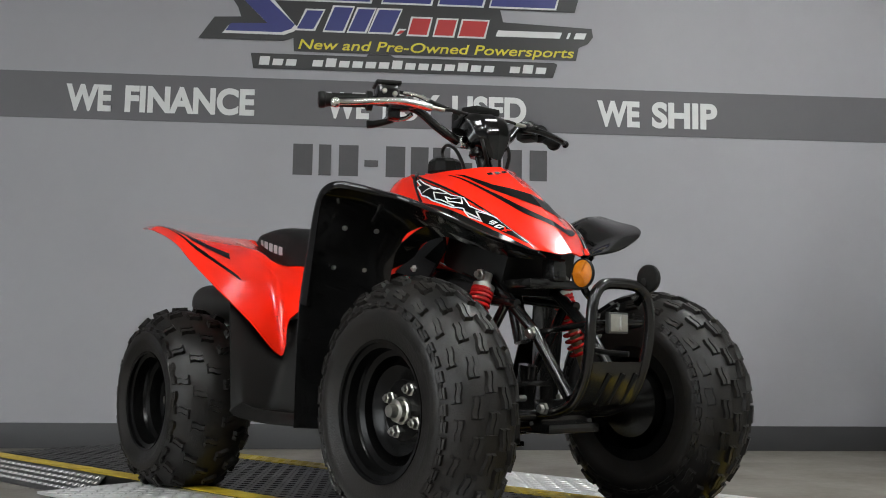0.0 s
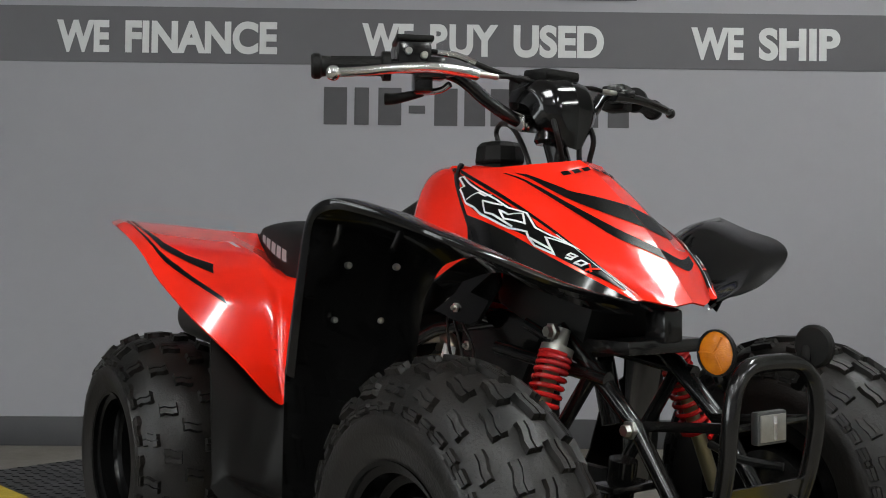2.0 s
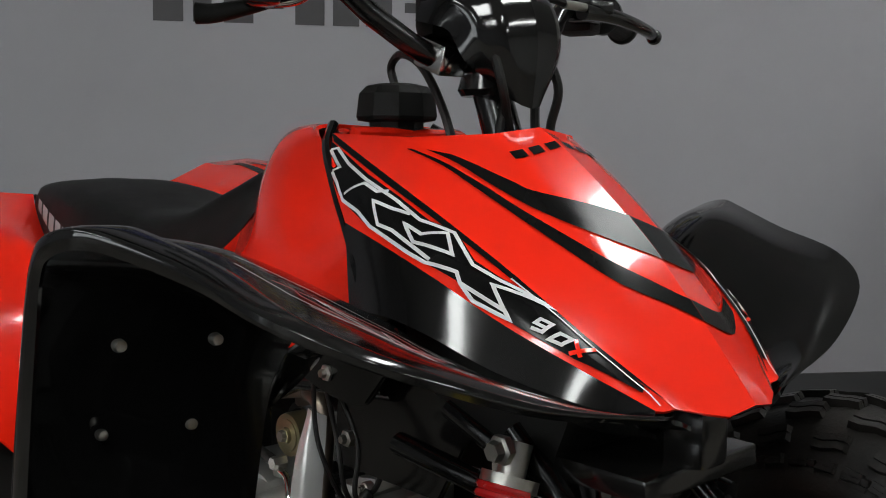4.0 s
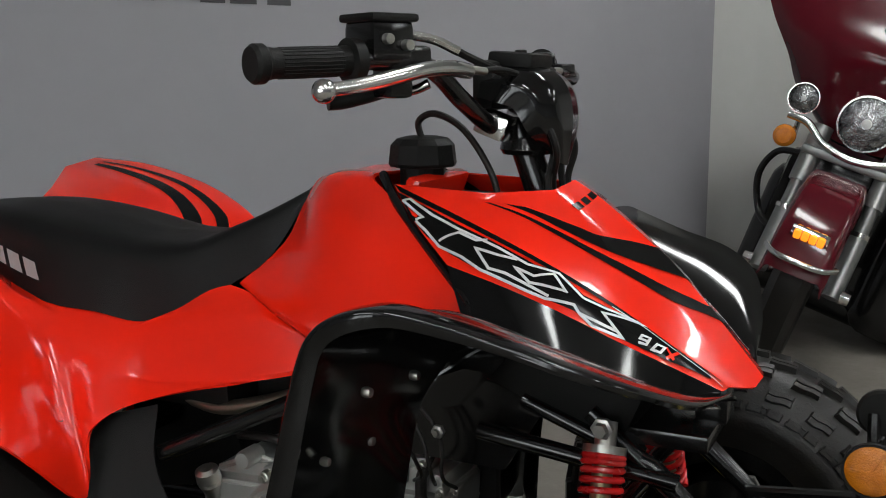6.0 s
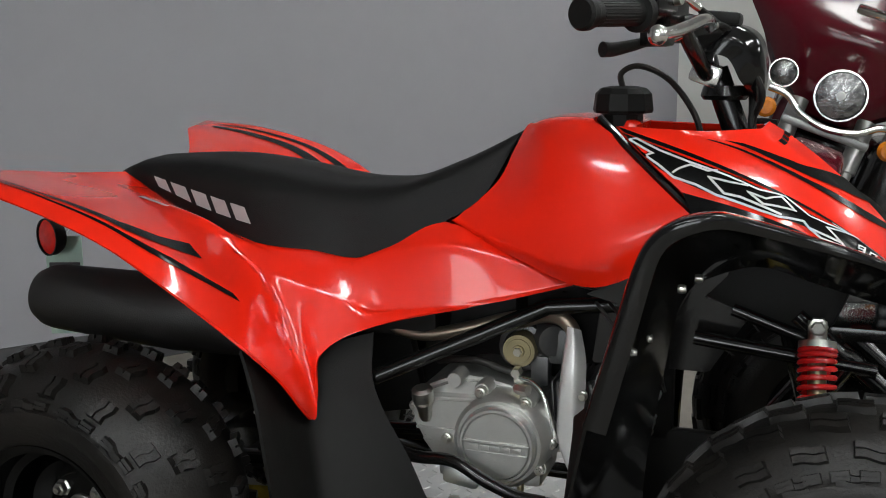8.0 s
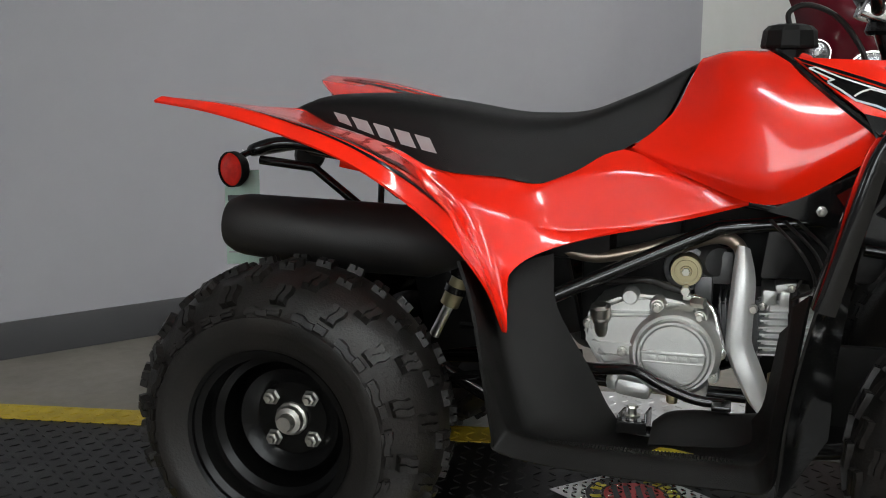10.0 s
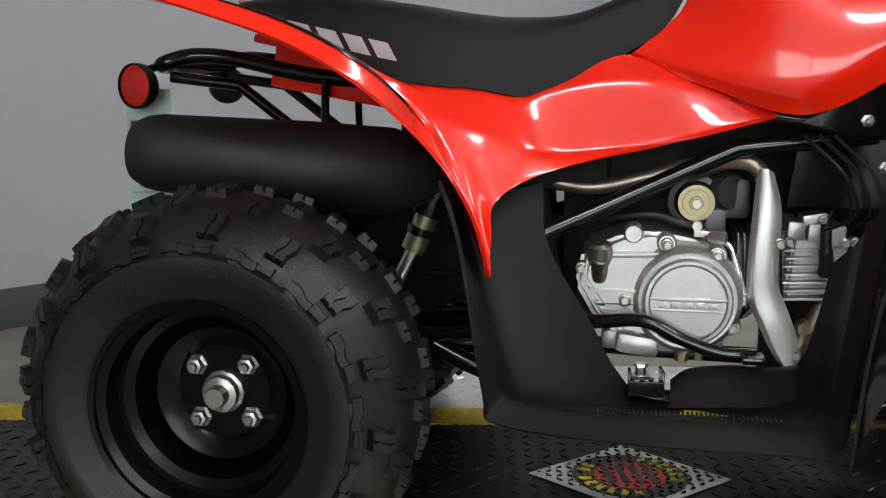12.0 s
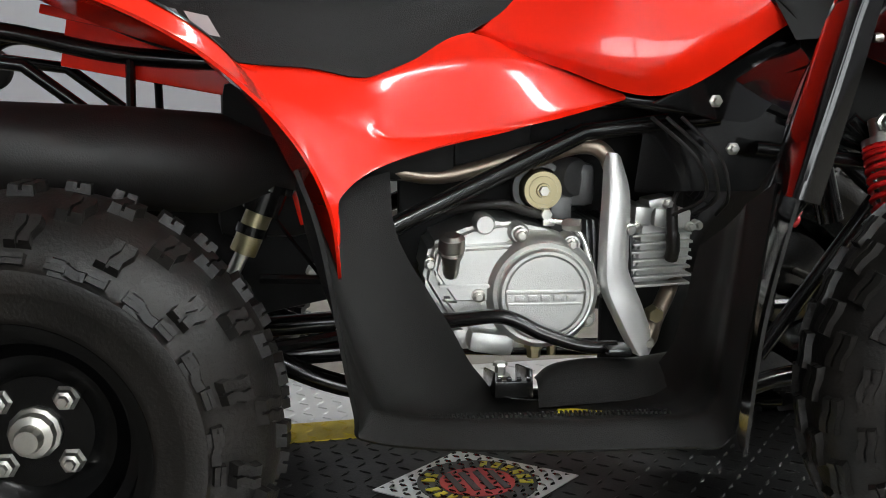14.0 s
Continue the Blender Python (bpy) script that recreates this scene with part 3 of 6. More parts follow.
def wheel(u, z, out, half, radius, side, rows, count, rim_r, dish, spin, label):
    """A wheel: dished rim, tyre, tread, nuts. out: the middle of its width from the bike's middle."""
    place = pose(u, side * out, z)
    m = Matrix.Identity(4) if side < 0 else pose(0, 0, 0, 0, 0, 180)
    q = half
    # dished rim, its open face to -y
    rim = turned([(rim_r + 0.004, -q * 0.97), (rim_r + 0.004, -q * 0.9), (rim_r - 0.006, -q * 0.86), (rim_r - 0.008, -q * 0.55), (rim_r - 0.022, -q * 0.48),
                  (rim_r - 0.026, -q * 0.1), (rim_r - 0.04, dish - 0.012), (0.062, dish - 0.004), (0.058, dish), (0.03, dish), (0.0, dish), (0.0, dish + 0.008), (rim_r - 0.02, dish + 0.008), (rim_r - 0.02, q * 0.9),
                  (rim_r + 0.006, q * 0.95), (rim_r + 0.006, q * 0.9), (rim_r - 0.016, q * 0.8), (rim_r - 0.016, -q * 0.4), (rim_r - 0.0, -q * 0.8), (rim_r + 0.009, -q * 0.88), (rim_r + 0.010, -q * 0.99)], 64, m, True)
    rim.transform(place)
    ob = part("wheel", rim, RIM_BLACK, bike, label, 30)
    k = radius
    prof = [(rim_r + 0.006, -q * 0.93), (rim_r + 0.018, -q * 1.0), (rim_r + (k - rim_r) * 0.32, -q * 1.05), (rim_r + (k - rim_r) * 0.34, -q * 1.07), (rim_r + (k - rim_r) * 0.5, -q * 1.05), (k - 0.060, -q * 1.02), (k - 0.058, -q * 0.985), (k - crown(0.93), -q * 0.93), (k - crown(0.84), -q * 0.84),
            (k - crown(0.7), -q * 0.7), (k - crown(0.5), -q * 0.5), (k - crown(0.25), -q * 0.25), (k, 0)]
    prof = prof + [(r, -y) for r, y in prof[-2::-1]]
    tyre = turned(prof, 72, m)
    bmesh.ops.recalc_face_normals(tyre, faces=tyre.faces)
    tyre.transform(place)
    part("tyre", flattened(tyre, DECK_Z + 0.002), RUBBER, ob, "matt black knobbly rubber tyre", 55)
    tread = bmesh.new()
    for row, (f, long, wide, high) in enumerate(rows):
        lean = (crown(f + 0.04) - crown(f - 0.04)) / (0.08 * q)
        for i in range(count):
            a = 2 * math.pi * (i + 0.5 * (row % 2) + 0.1 * row) / count + spin
            tread_block(tread, a, f * q, k - crown(f), long, wide, high, lean, 1 if f < 0 else -1)
    for i in range(2 * count):
        for f in (-1, 1):
            a = math.pi * (i + 0.3) / count + spin
            tread_block(tread, a, f * q * 0.985, k - 0.052, 0.02, 0.011, 0.004, f * 2.5, 0)
    tread.transform(m)
    tread.transform(place)
    part("tread", flattened(tread, DECK_Z + 0.001), RUBBER, ob, "", 20)
    nut = place @ m @ pose(0, dish, 0)
    part("axle_nut", turned([(0, -0.034), (0.012, -0.034), (0.014, -0.028), (0.014, -0.02), (0.022, -0.018), (0.023, -0.008), (0.027, -0.006), (0.027, 0.0)], 12, nut), STEEL, ob, "bright castellated axle nut", 25)
    for i in range(4):
        a = radians(45 + 90 * i) + spin
        spot = place @ m @ pose(0.047 * math.cos(a), dish, 0.047 * math.sin(a))
        part("lug_nut", turned([(0, -0.017), (0.005, -0.017), (0.006, -0.012), (0.010, -0.011), (0.0105, -0.003), (0.014, -0.001), (0.014, 0.001)], 6, spot), STEEL, ob, "bright wheel nut", 25)
    for i in range(4):
        a = radians(45 + 90 * i) + spin
        spot = place @ m @ pose(0.062 * math.cos(a), dish - 0.001, 0.062 * math.sin(a), 0, -math.degrees(a), 0)
        part("stud_plate", block((0.004, 0.003, 0.022), spot, 0.001), STEEL, ob)
    part("brake_drum", turned([(0.0, 0.012), (0.075, 0.012), (0.08, 0.02), (0.08, q * 0.95), (0.03, q * 1.02), (0.0, q * 1.02)], 32, place @ m), BLACK_PAINT, ob)
    return ob


REAR_ROWS = [(-0.97, 0.034, 0.022, 0.007), (-0.82, 0.024, 0.031, 0.010), (-0.53, 0.025, 0.034, 0.010), (-0.18, 0.025, 0.034, 0.009), (0.18, 0.025, 0.034, 0.009), (0.53, 0.025, 0.034, 0.010), (0.82, 0.024, 0.031, 0.010), (0.97, 0.034, 0.022, 0.007)]
FRONT_ROWS = [(-0.965, 0.030, 0.014, 0.005), (-0.82, 0.037, 0.018, 0.007), (-0.50, 0.040, 0.020, 0.007), (-0.17, 0.040, 0.020, 0.007), (0.17, 0.040, 0.020, 0.007), (0.50, 0.040, 0.020, 0.007), (0.82, 0.037, 0.018, 0.007), (0.965, 0.030, 0.014, 0.005)]
for side in (R, L):
    wheel(-0.508, 0.290, 0.348, 0.110, 0.246, side, REAR_ROWS, 16, 0.123, -0.018, 0.05, "black dished rear wheel with a knobbly tyre")
    wheel(0.565, 0.313, 0.355, 0.083, 0.2555, side, FRONT_ROWS, 22, 0.127, -0.022, 0.3, "black dished front wheel with a knobbly tyre")

# body panels: guide lines as (ahead, out, up), mirrored on both sides
TAIL_OUT = [(-0.711, 0.398, 0.785), (-0.6, 0.418, 0.77), (-0.487, 0.424, 0.739), (-0.397, 0.429, 0.708), (-0.313, 0.426, 0.661), (-0.243, 0.383, 0.588), (-0.208, 0.306, 0.505),
            (-0.199, 0.216, 0.414), (-0.203, 0.202, 0.484), (-0.195, 0.194, 0.513), (-0.151, 0.172, 0.542), (-0.046, 0.148, 0.575), (0.059, 0.125, 0.595), (0.165, 0.1, 0.622)]
TAIL_LIP = [(-0.706, 0.384, 0.791), (-0.595, 0.400, 0.782), (-0.48, 0.404, 0.757), (-0.388, 0.404, 0.727), (-0.318, 0.388, 0.684), (-0.276, 0.305, 0.626), (-0.265, 0.220, 0.572),
            (-0.228, 0.203, 0.498), (-0.217, 0.190, 0.534), (-0.201, 0.182, 0.548), (-0.158, 0.166, 0.560), (-0.076, 0.148, 0.574), (0.056, 0.126, 0.597), (0.165, 0.1, 0.624)]
TAIL_MID = [(-0.68, 0.27, 0.781), (-0.59, 0.265, 0.765), (-0.49, 0.255, 0.743), (-0.42, 0.235, 0.718), (-0.372, 0.2, 0.688), (-0.338, 0.185, 0.655), (-0.303, 0.175, 0.632),
            (-0.265, 0.172, 0.618), (-0.237, 0.168, 0.608), (-0.209, 0.165, 0.6), (-0.168, 0.158, 0.587), (-0.121, 0.148, 0.573), (0.05, 0.128, 0.601), (0.165, 0.1, 0.627)]
TAIL_IN = [(-0.64, 0.18, 0.770), (-0.575, 0.18, 0.757), (-0.475, 0.18, 0.731), (-0.4, 0.17, 0.705), (-0.359, 0.165, 0.681), (-0.319, 0.156, 0.662), (-0.291, 0.152, 0.649),
           (-0.263, 0.149, 0.641), (-0.236, 0.145, 0.637), (-0.208, 0.140, 0.636), (-0.172, 0.132, 0.641), (-0.126, 0.124, 0.659), (0.01, 0.113, 0.674), (0.163, 0.098, 0.629)]
TAIL_SEAT = [(-0.608, 0.085, 0.763), (-0.576, 0.095, 0.75), (-0.528, 0.108, 0.729), (-0.46, 0.122, 0.703), (-0.395, 0.132, 0.683), (-0.344, 0.136, 0.671), (-0.308, 0.138, 0.666),
             (-0.275, 0.136, 0.664), (-0.242, 0.132, 0.661), (-0.214, 0.128, 0.657), (-0.168, 0.118, 0.65), (-0.109, 0.108, 0.67), (-0.039, 0.088, 0.706), (0.162, 0.094, 0.63)]
TANK = [[(0.09, 0.0, 0.853), (0.121, 0.0, 0.86), (0.157, 0.0, 0.862), (0.186, 0.0, 0.862)],
        [(0.080, 0.038, 0.850), (0.112, 0.066, 0.860), (0.149, 0.078, 0.863), (0.186, 0.080, 0.862)],
        [(0.064, 0.054, 0.816), (0.113, 0.104, 0.812), (0.168, 0.116, 0.816), (0.22, 0.100, 0.840)],
        [(0.039, 0.066, 0.764), (0.112, 0.12, 0.741), (0.196, 0.136, 0.752), (0.27, 0.122, 0.797)],
        [(-0.021, 0.085, 0.709), (0.072, 0.125, 0.679), (0.2, 0.152, 0.666), (0.328, 0.150, 0.747)],
        [(-0.029, 0.078, 0.705), (0.077, 0.108, 0.661), (0.209, 0.13, 0.629), (0.358, 0.150, 0.718)]]
HOOD_FOLD = [(0.22, 0.088, 0.853), (0.335, 0.118, 0.817), (0.43, 0.128, 0.779), (0.507, 0.122, 0.738), (0.573, 0.102, 0.69), (0.627, 0.068, 0.643)]
HOOD_TOP = [[(0.423, 0, 0.858), (0.452, 0, 0.840), (0.50, 0, 0.803), (0.556, 0, 0.753), (0.608, 0, 0.695), (0.654, 0, 0.640)],
            [(0.415, 0.055, 0.851), (0.448, 0.057, 0.828), (0.496, 0.057, 0.79), (0.551, 0.053, 0.739), (0.604, 0.045, 0.682), (0.65, 0.03, 0.635)],
            [(0.345, 0.092, 0.848), (0.388, 0.094, 0.822), (0.460, 0.098, 0.783), (0.528, 0.090, 0.738), (0.588, 0.075, 0.686), (0.64, 0.05, 0.639)],
            HOOD_FOLD]
HOOD_SIDE = [HOOD_FOLD,
             [(0.268, 0.124, 0.812), (0.364, 0.143, 0.786), (0.446, 0.149, 0.757), (0.517, 0.140, 0.721), (0.576, 0.117, 0.683), (0.626, 0.08, 0.643)],
             [(0.321, 0.148, 0.77), (0.393, 0.16, 0.754), (0.459, 0.162, 0.733), (0.524, 0.15, 0.703), (0.576, 0.125, 0.675), (0.623, 0.088, 0.644)],
             [(0.356, 0.17, 0.696), (0.417, 0.18, 0.699), (0.474, 0.18, 0.69), (0.531, 0.165, 0.669), (0.58, 0.135, 0.651), (0.622, 0.09, 0.634)]]
FENDER_OUT = [(0.215, 0.415, 0.26), (0.226, 0.42, 0.40), (0.25, 0.428, 0.53), (0.284, 0.43, 0.655), (0.303, 0.430, 0.722), (0.32, 0.431, 0.754), (0.347, 0.433, 0.772),
              (0.382, 0.427, 0.78), (0.413, 0.41, 0.774), (0.479, 0.385, 0.754), (0.549, 0.375, 0.733), (0.597, 0.326, 0.705), (0.622, 0.22, 0.665), (0.632, 0.10, 0.64)]
FENDER_MID = [(0.242, 0.33, 0.26), (0.25, 0.33, 0.40), (0.272, 0.335, 0.53), (0.296, 0.335, 0.64), (0.318, 0.335, 0.70), (0.34, 0.335, 0.735), (0.365, 0.335, 0.755),
              (0.395, 0.33, 0.762), (0.425, 0.32, 0.76), (0.48, 0.30, 0.738), (0.54, 0.28, 0.715), (0.585, 0.25, 0.692), (0.615, 0.17, 0.66), (0.635, 0.08, 0.638)]
FENDER_IN = [(0.29, 0.25, 0.30), (0.295, 0.25, 0.42), (0.31, 0.24, 0.53), (0.325, 0.235, 0.62), (0.345, 0.23, 0.665), (0.365, 0.225, 0.69), (0.385, 0.215, 0.70),
             (0.41, 0.205, 0.705), (0.435, 0.20, 0.702), (0.48, 0.19, 0.685), (0.53, 0.175, 0.665), (0.575, 0.15, 0.65), (0.61, 0.11, 0.64), (0.635, 0.06, 0.63)]
FOOT = [[(-0.241, 0.347, 0.554), (-0.215, 0.355, 0.476), (-0.184, 0.365, 0.304), (-0.168, 0.37, 0.271), (-0.026, 0.38, 0.261), (0.154, 0.385, 0.261), (0.207, 0.39, 0.268), (0.219, 0.39, 0.339), (0.245, 0.388, 0.542)],
        [(-0.239, 0.315, 0.548), (-0.220, 0.318, 0.466), (-0.176, 0.34, 0.319), (-0.144, 0.345, 0.294), (-0.026, 0.352, 0.286), (0.153, 0.358, 0.287), (0.199, 0.36, 0.298), (0.207, 0.362, 0.355), (0.225, 0.365, 0.519)],
        [(-0.245, 0.235, 0.525), (-0.226, 0.250, 0.445), (-0.170, 0.305, 0.303), (-0.137, 0.318, 0.281), (-0.023, 0.31, 0.273), (0.156, 0.315, 0.275), (0.205, 0.318, 0.291), (0.216, 0.32, 0.347), (0.233, 0.33, 0.505)],
        [(-0.232, 0.165, 0.510), (-0.222, 0.185, 0.432), (-0.165, 0.255, 0.293), (-0.125, 0.275, 0.267), (-0.019, 0.25, 0.255), (0.161, 0.26, 0.266), (0.204, 0.27, 0.294), (0.217, 0.28, 0.359), (0.232, 0.29, 0.483)],
        [(-0.139, 0.128, 0.533), (-0.129, 0.15, 0.451), (-0.068, 0.16, 0.347), (-0.032, 0.17, 0.286), (0.016, 0.19, 0.255), (0.145, 0.2, 0.271), (0.194, 0.22, 0.321), (0.207, 0.235, 0.382), (0.217, 0.25, 0.455)]]
SEAT = [[(-0.644, 0, 0.763), (-0.606, 0, 0.778), (-0.571, 0, 0.787), (-0.461, 0, 0.791), (-0.353, 0, 0.781), (-0.249, 0, 0.765), (-0.189, 0, 0.76), (-0.109, 0, 0.764), (-0.042, 0, 0.788), (0.013, 0, 0.813), (0.074, 0, 0.845)],
        [(-0.638, 0.05, 0.761), (-0.60, 0.066, 0.774), (-0.565, 0.074, 0.781), (-0.455, 0.092, 0.782), (-0.35, 0.102, 0.77), (-0.249, 0.10, 0.753), (-0.189, 0.096, 0.747), (-0.109, 0.084, 0.754), (-0.042, 0.066, 0.78), (0.013, 0.05, 0.806), (0.072, 0.024, 0.842)],
        [(-0.622, 0.07, 0.76), (-0.585, 0.086, 0.764), (-0.545, 0.098, 0.76), (-0.435, 0.118, 0.737), (-0.33, 0.132, 0.715), (-0.243, 0.128, 0.70), (-0.180, 0.118, 0.69), (-0.109, 0.104, 0.709), (-0.038, 0.082, 0.748), (0.017, 0.066, 0.779), (0.069, 0.032, 0.838)],
        [(-0.61, 0.08, 0.763), (-0.57, 0.097, 0.746), (-0.528, 0.108, 0.727), (-0.415, 0.134, 0.683), (-0.311, 0.145, 0.664), (-0.235, 0.14, 0.659), (-0.167, 0.124, 0.648), (-0.108, 0.112, 0.667), (-0.034, 0.088, 0.706), (0.022, 0.072, 0.747), (0.066, 0.034, 0.833)]]

GRIDS = {}


FOLDS = {"tail": ((1, 2, 3), 4), "tank": ((4,), 9), "foot": ((1, 2, 3), 3), "hood_top": ((1, 2), 4), "roll": ((1, 2, 3), 2), "nacelle": ((1, 2), 1)}


def panel(name, guides, side, nu, nv, thick, mat, label, key=None):
    folds, times = FOLDS.get(key, ((), 0))
    grid = relaxed(surface([sided(g, side) for g in guides], nu, nv, folds), times)
    if key == "tail" and side > 0:
        # the far fender sits a little further back and higher
        for row in grid:
            for p in row:
                f = min(max((-p.x - 0.15) / 0.3, 0), 1) * min(max((p.y - 0.12) / 0.15, 0), 1)
                p += Vector((-0.052 * f, 0.026 * f, 0.030 * f))
    if key in ("fender", "roll") and side > 0:
        for row in grid:
            for p in row:
                p.y *= 0.88
    if key:
        GRIDS[key, side] = grid
    return part(name, skin(grid, thick, flip=side < 0), mat, bike, label, 60)


def rolled_edge(line):
    """Guides of a rounded edge along an outline: it rises from the panel, turns over the outline and ends on its wheel side."""
    back = []
    for i, p in enumerate(line):
        a, b = line[max(i - 1, 0)], line[min(i + 1, len(line) - 1)]
        back.append(Vector((-(b[2] - a[2]), 0, b[0] - a[0])).normalized())
    fade = [max(0.25, 1 - 0.09 * i) for i in range(len(line))]
    return [[tuple(Vector(p) + n * (b * f) + Vector((0, w * f, 0))) for p, n, f in zip(line, back, fade)] for b, w in ((-0.014, -0.086), (0.003, -0.076), (0.005, -0.020), (0.002, 0.0), (-0.010, 0.002), (-0.026, -0.002))]


TAIL = [TAIL_SEAT, TAIL_IN, TAIL_MID, TAIL_LIP, TAIL_OUT]
for side in (R, L):
    panel("rear_fender", TAIL, side, 78, 40, 0.004, RED, "glossy red rear fender and side panel", "tail")
    panel("tank_cover", TANK, side, 26, 30, 0.004, RED, "glossy red tank cover", "tank")
    panel("hood_side", HOOD_SIDE[:3], side, 30, 10, 0.003, RED, "red hood flank with angular black and white graphics", "hood_side")
    panel("hood_skirt", HOOD_SIDE[2:], side, 30, 6, 0.003, BLACK_GLOSS, "glossy black lower hood trim")
    panel("hood_top", HOOD_TOP, side, 30, 18, 0.003, RED, "red sloping hood with black stripes", "hood_top")
    panel("front_fender", [FENDER_IN, FENDER_MID, FENDER_OUT], side, 80, 14, 0.004, BLACK_GLOSS, "glossy black front fender", "fender")
    if side < 0:
        panel("fender_roll", rolled_edge(FENDER_OUT[2:]), side, 70, 14, 0.003, BLACK_GLOSS, "rounded glossy black fender edge", "roll")
    panel("footwell", FOOT[::-1], side, 64, 24, 0.005, BLACK_PLASTIC, "matt black plastic footwell", "foot")
    panel("fender_liner", [[(0.33, 0.2, 0.655), (0.42, 0.17, 0.682), (0.50, 0.165, 0.662), (0.58, 0.12, 0.632), (0.622, 0.085, 0.625)], [(0.345, 0.232, 0.665), (0.41, 0.206, 0.703), (0.48, 0.191, 0.684), (0.575, 0.151, 0.649), (0.61, 0.111, 0.639)]], side, 20, 4, 0.003, BLACK_GLOSS, "black inner fender liner")
    panel("inner_guard", [[(0.29, 0.150, 0.648), (0.325, 0.156, 0.672), (0.358, 0.162, 0.692)], [(0.305, 0.19, 0.628), (0.328, 0.195, 0.655), (0.352, 0.2, 0.682)], [(0.322, 0.240, 0.61), (0.332, 0.237, 0.638), (0.347, 0.232, 0.665)]], side, 12, 8, 0.003, BLACK_GLOSS, "black inner guard between fender and tank")
    part("tank_strip", tube(sided([(0.194, 0.068, 0.862), (0.225, 0.098, 0.838), (0.272, 0.122, 0.798), (0.315, 0.140, 0.762), (0.350, 0.156, 0.733), (0.372, 0.163, 0.700)], side), 0.006, 8, 30), BLACK_GLOSS, bike, "black trim strip")
seat_grid = [[*reversed([Vector((p.x, -p.y, p.z)) for p in row[1:]]), *row] for row in surface([sided(g, 1) for g in SEAT], 60, 16)]
GRIDS["seat", R] = GRIDS["seat", L] = seat_grid
part("seat", skin(seat_grid, 0.004, flip=False), SEAT_VINYL, bike, "black vinyl saddle with pale side lettering bars", 60)

# fuel cap, steering and handlebar
part("fuel_cap", joined(turned([(0, 0.046), (0.02, 0.047), (0.034, 0.044), (0.042, 0.036), (0.045, 0.012), (0.043, 0.008), (0.03, 0.006), (0.03, -0.02)], 10, pose(0.215, 0, 0.860, 90, 0, 0))), BLACK_PLASTIC, bike, "black ribbed fuel cap", 25)


def handlebar():
    half = [(0.340, 0, 0.922), (0.338, 0.06, 0.925), (0.326, 0.115, 0.955), (0.308, 0.165, 0.992), (0.285, 0.25, 1.0), (0.232, 0.363, 0.995)]
    bar = part("handlebar", tube([(u, -w, z) for u, w, z in half[:0:-1]] + half, 0.011, 12, 80), BLACK_PAINT, bike, "black steel handlebar")
    for side in (R, L):
        a = Vector((0.225, side * 0.376, 0.995))
        d = Vector((0.051, side * -0.106, 0.004)).normalized()
        grip = tube([a + d * s for s in (0, 0.004, 0.013, 0.016, 0.026, 0.1, 0.108, 0.110, 0.122)], lambda f: (0.0165, 0.0195, 0.0195, 0.0165, 0.0150, 0.0150, 0.0160, 0.023, 0.023)[min(8, round(f * 8))], 24, smooth=False)
        part("grip", grip, BLACK_PLASTIC, bar, "black rubber grip", 30)
        up = Vector((0, 0, 1))
        out = d.cross(up)
        ribs = [tube([a + d * 0.03 + (up * math.cos(k) + out * math.sin(k)) * 0.0148, a + d * 0.098 + (up * math.cos(k) + out * math.sin(k)) * 0.0148], 0.0009, 6, smooth=False) for k in [radians(15 * i) for i in range(24)]]
        part("grip_ribs", joined(*ribs), BLACK_PLASTIC, bar)
        part("lever_perch", joined(block((0.034, 0.045, 0.034), pose(0.302, side * 0.205, 0.998, 0, 0, side * 25), 0.006), block((0.05, 0.03, 0.014), pose(0.328, side * 0.185, 0.992, 0, 0, side * -20), 0.004)), BLACK_PAINT, bar)
        line = [(0.348, 0.150, 0.988), (0.349, 0.19, 0.991), (0.346, 0.24, 0.990), (0.338, 0.30, 0.982), (0.327, 0.345, 0.975), (0.315, 0.380, 0.971)] if side < 0 else [(0.345, 0.150, 0.985), (0.343, 0.19, 0.986), (0.335, 0.24, 0.984), (0.318, 0.30, 0.980), (0.302, 0.335, 0.978)]
        lever = tube(sided(line, side), lambda f: 0.009 - 0.0022 * f, 12, 36)
        ball = bmesh.new()
        bmesh.ops.create_uvsphere(ball, u_segments=18, v_segments=12, radius=0.0115 if side < 0 else 0.0095, matrix=pose(line[-1][0] - 0.002, side * (line[-1][1] + 0.005), line[-1][2] - 0.001))
        for f in ball.faces:
            f.smooth = True
        part("brake_lever", joined(lever, ball), CHROME if side < 0 else BLACK_PAINT, bar, "polished brake lever with a ball end" if side < 0 else "black brake lever with a ball end", 50)
        part("cable_ferrule", tube(sided([(0.348, 0.150, 0.989), (0.350, 0.128, 0.989), (0.352, 0.112, 0.988)], side), 0.0048, 10, smooth=False), STEEL, bar)
        part("lever_cable", tube(sided([(0.351, 0.118, 0.989), (0.358, 0.085, 0.990), (0.366, 0.05, 0.985), (0.37, 0.02, 0.975)], side), 0.0038, 8), BLACK_PLASTIC, bar)
    # thumb throttle and its housing on the right, switch box on the left
    part("throttle_case", joined(block((0.056, 0.054, 0.046), pose(0.281, -0.226, 1.018, 0, 0, -25), 0.009), block((0.036, 0.03, 0.05), pose(0.290, -0.214, 0.985, 0, 0, -25), 0.006)), BLACK_PAINT, bar, "black throttle housing with bolted lid")
    part("case_lid", block((0.064, 0.060, 0.009), pose(0.281, -0.226, 1.043, 0, 0, -25), 0.004), BLACK_PLASTIC, bar)
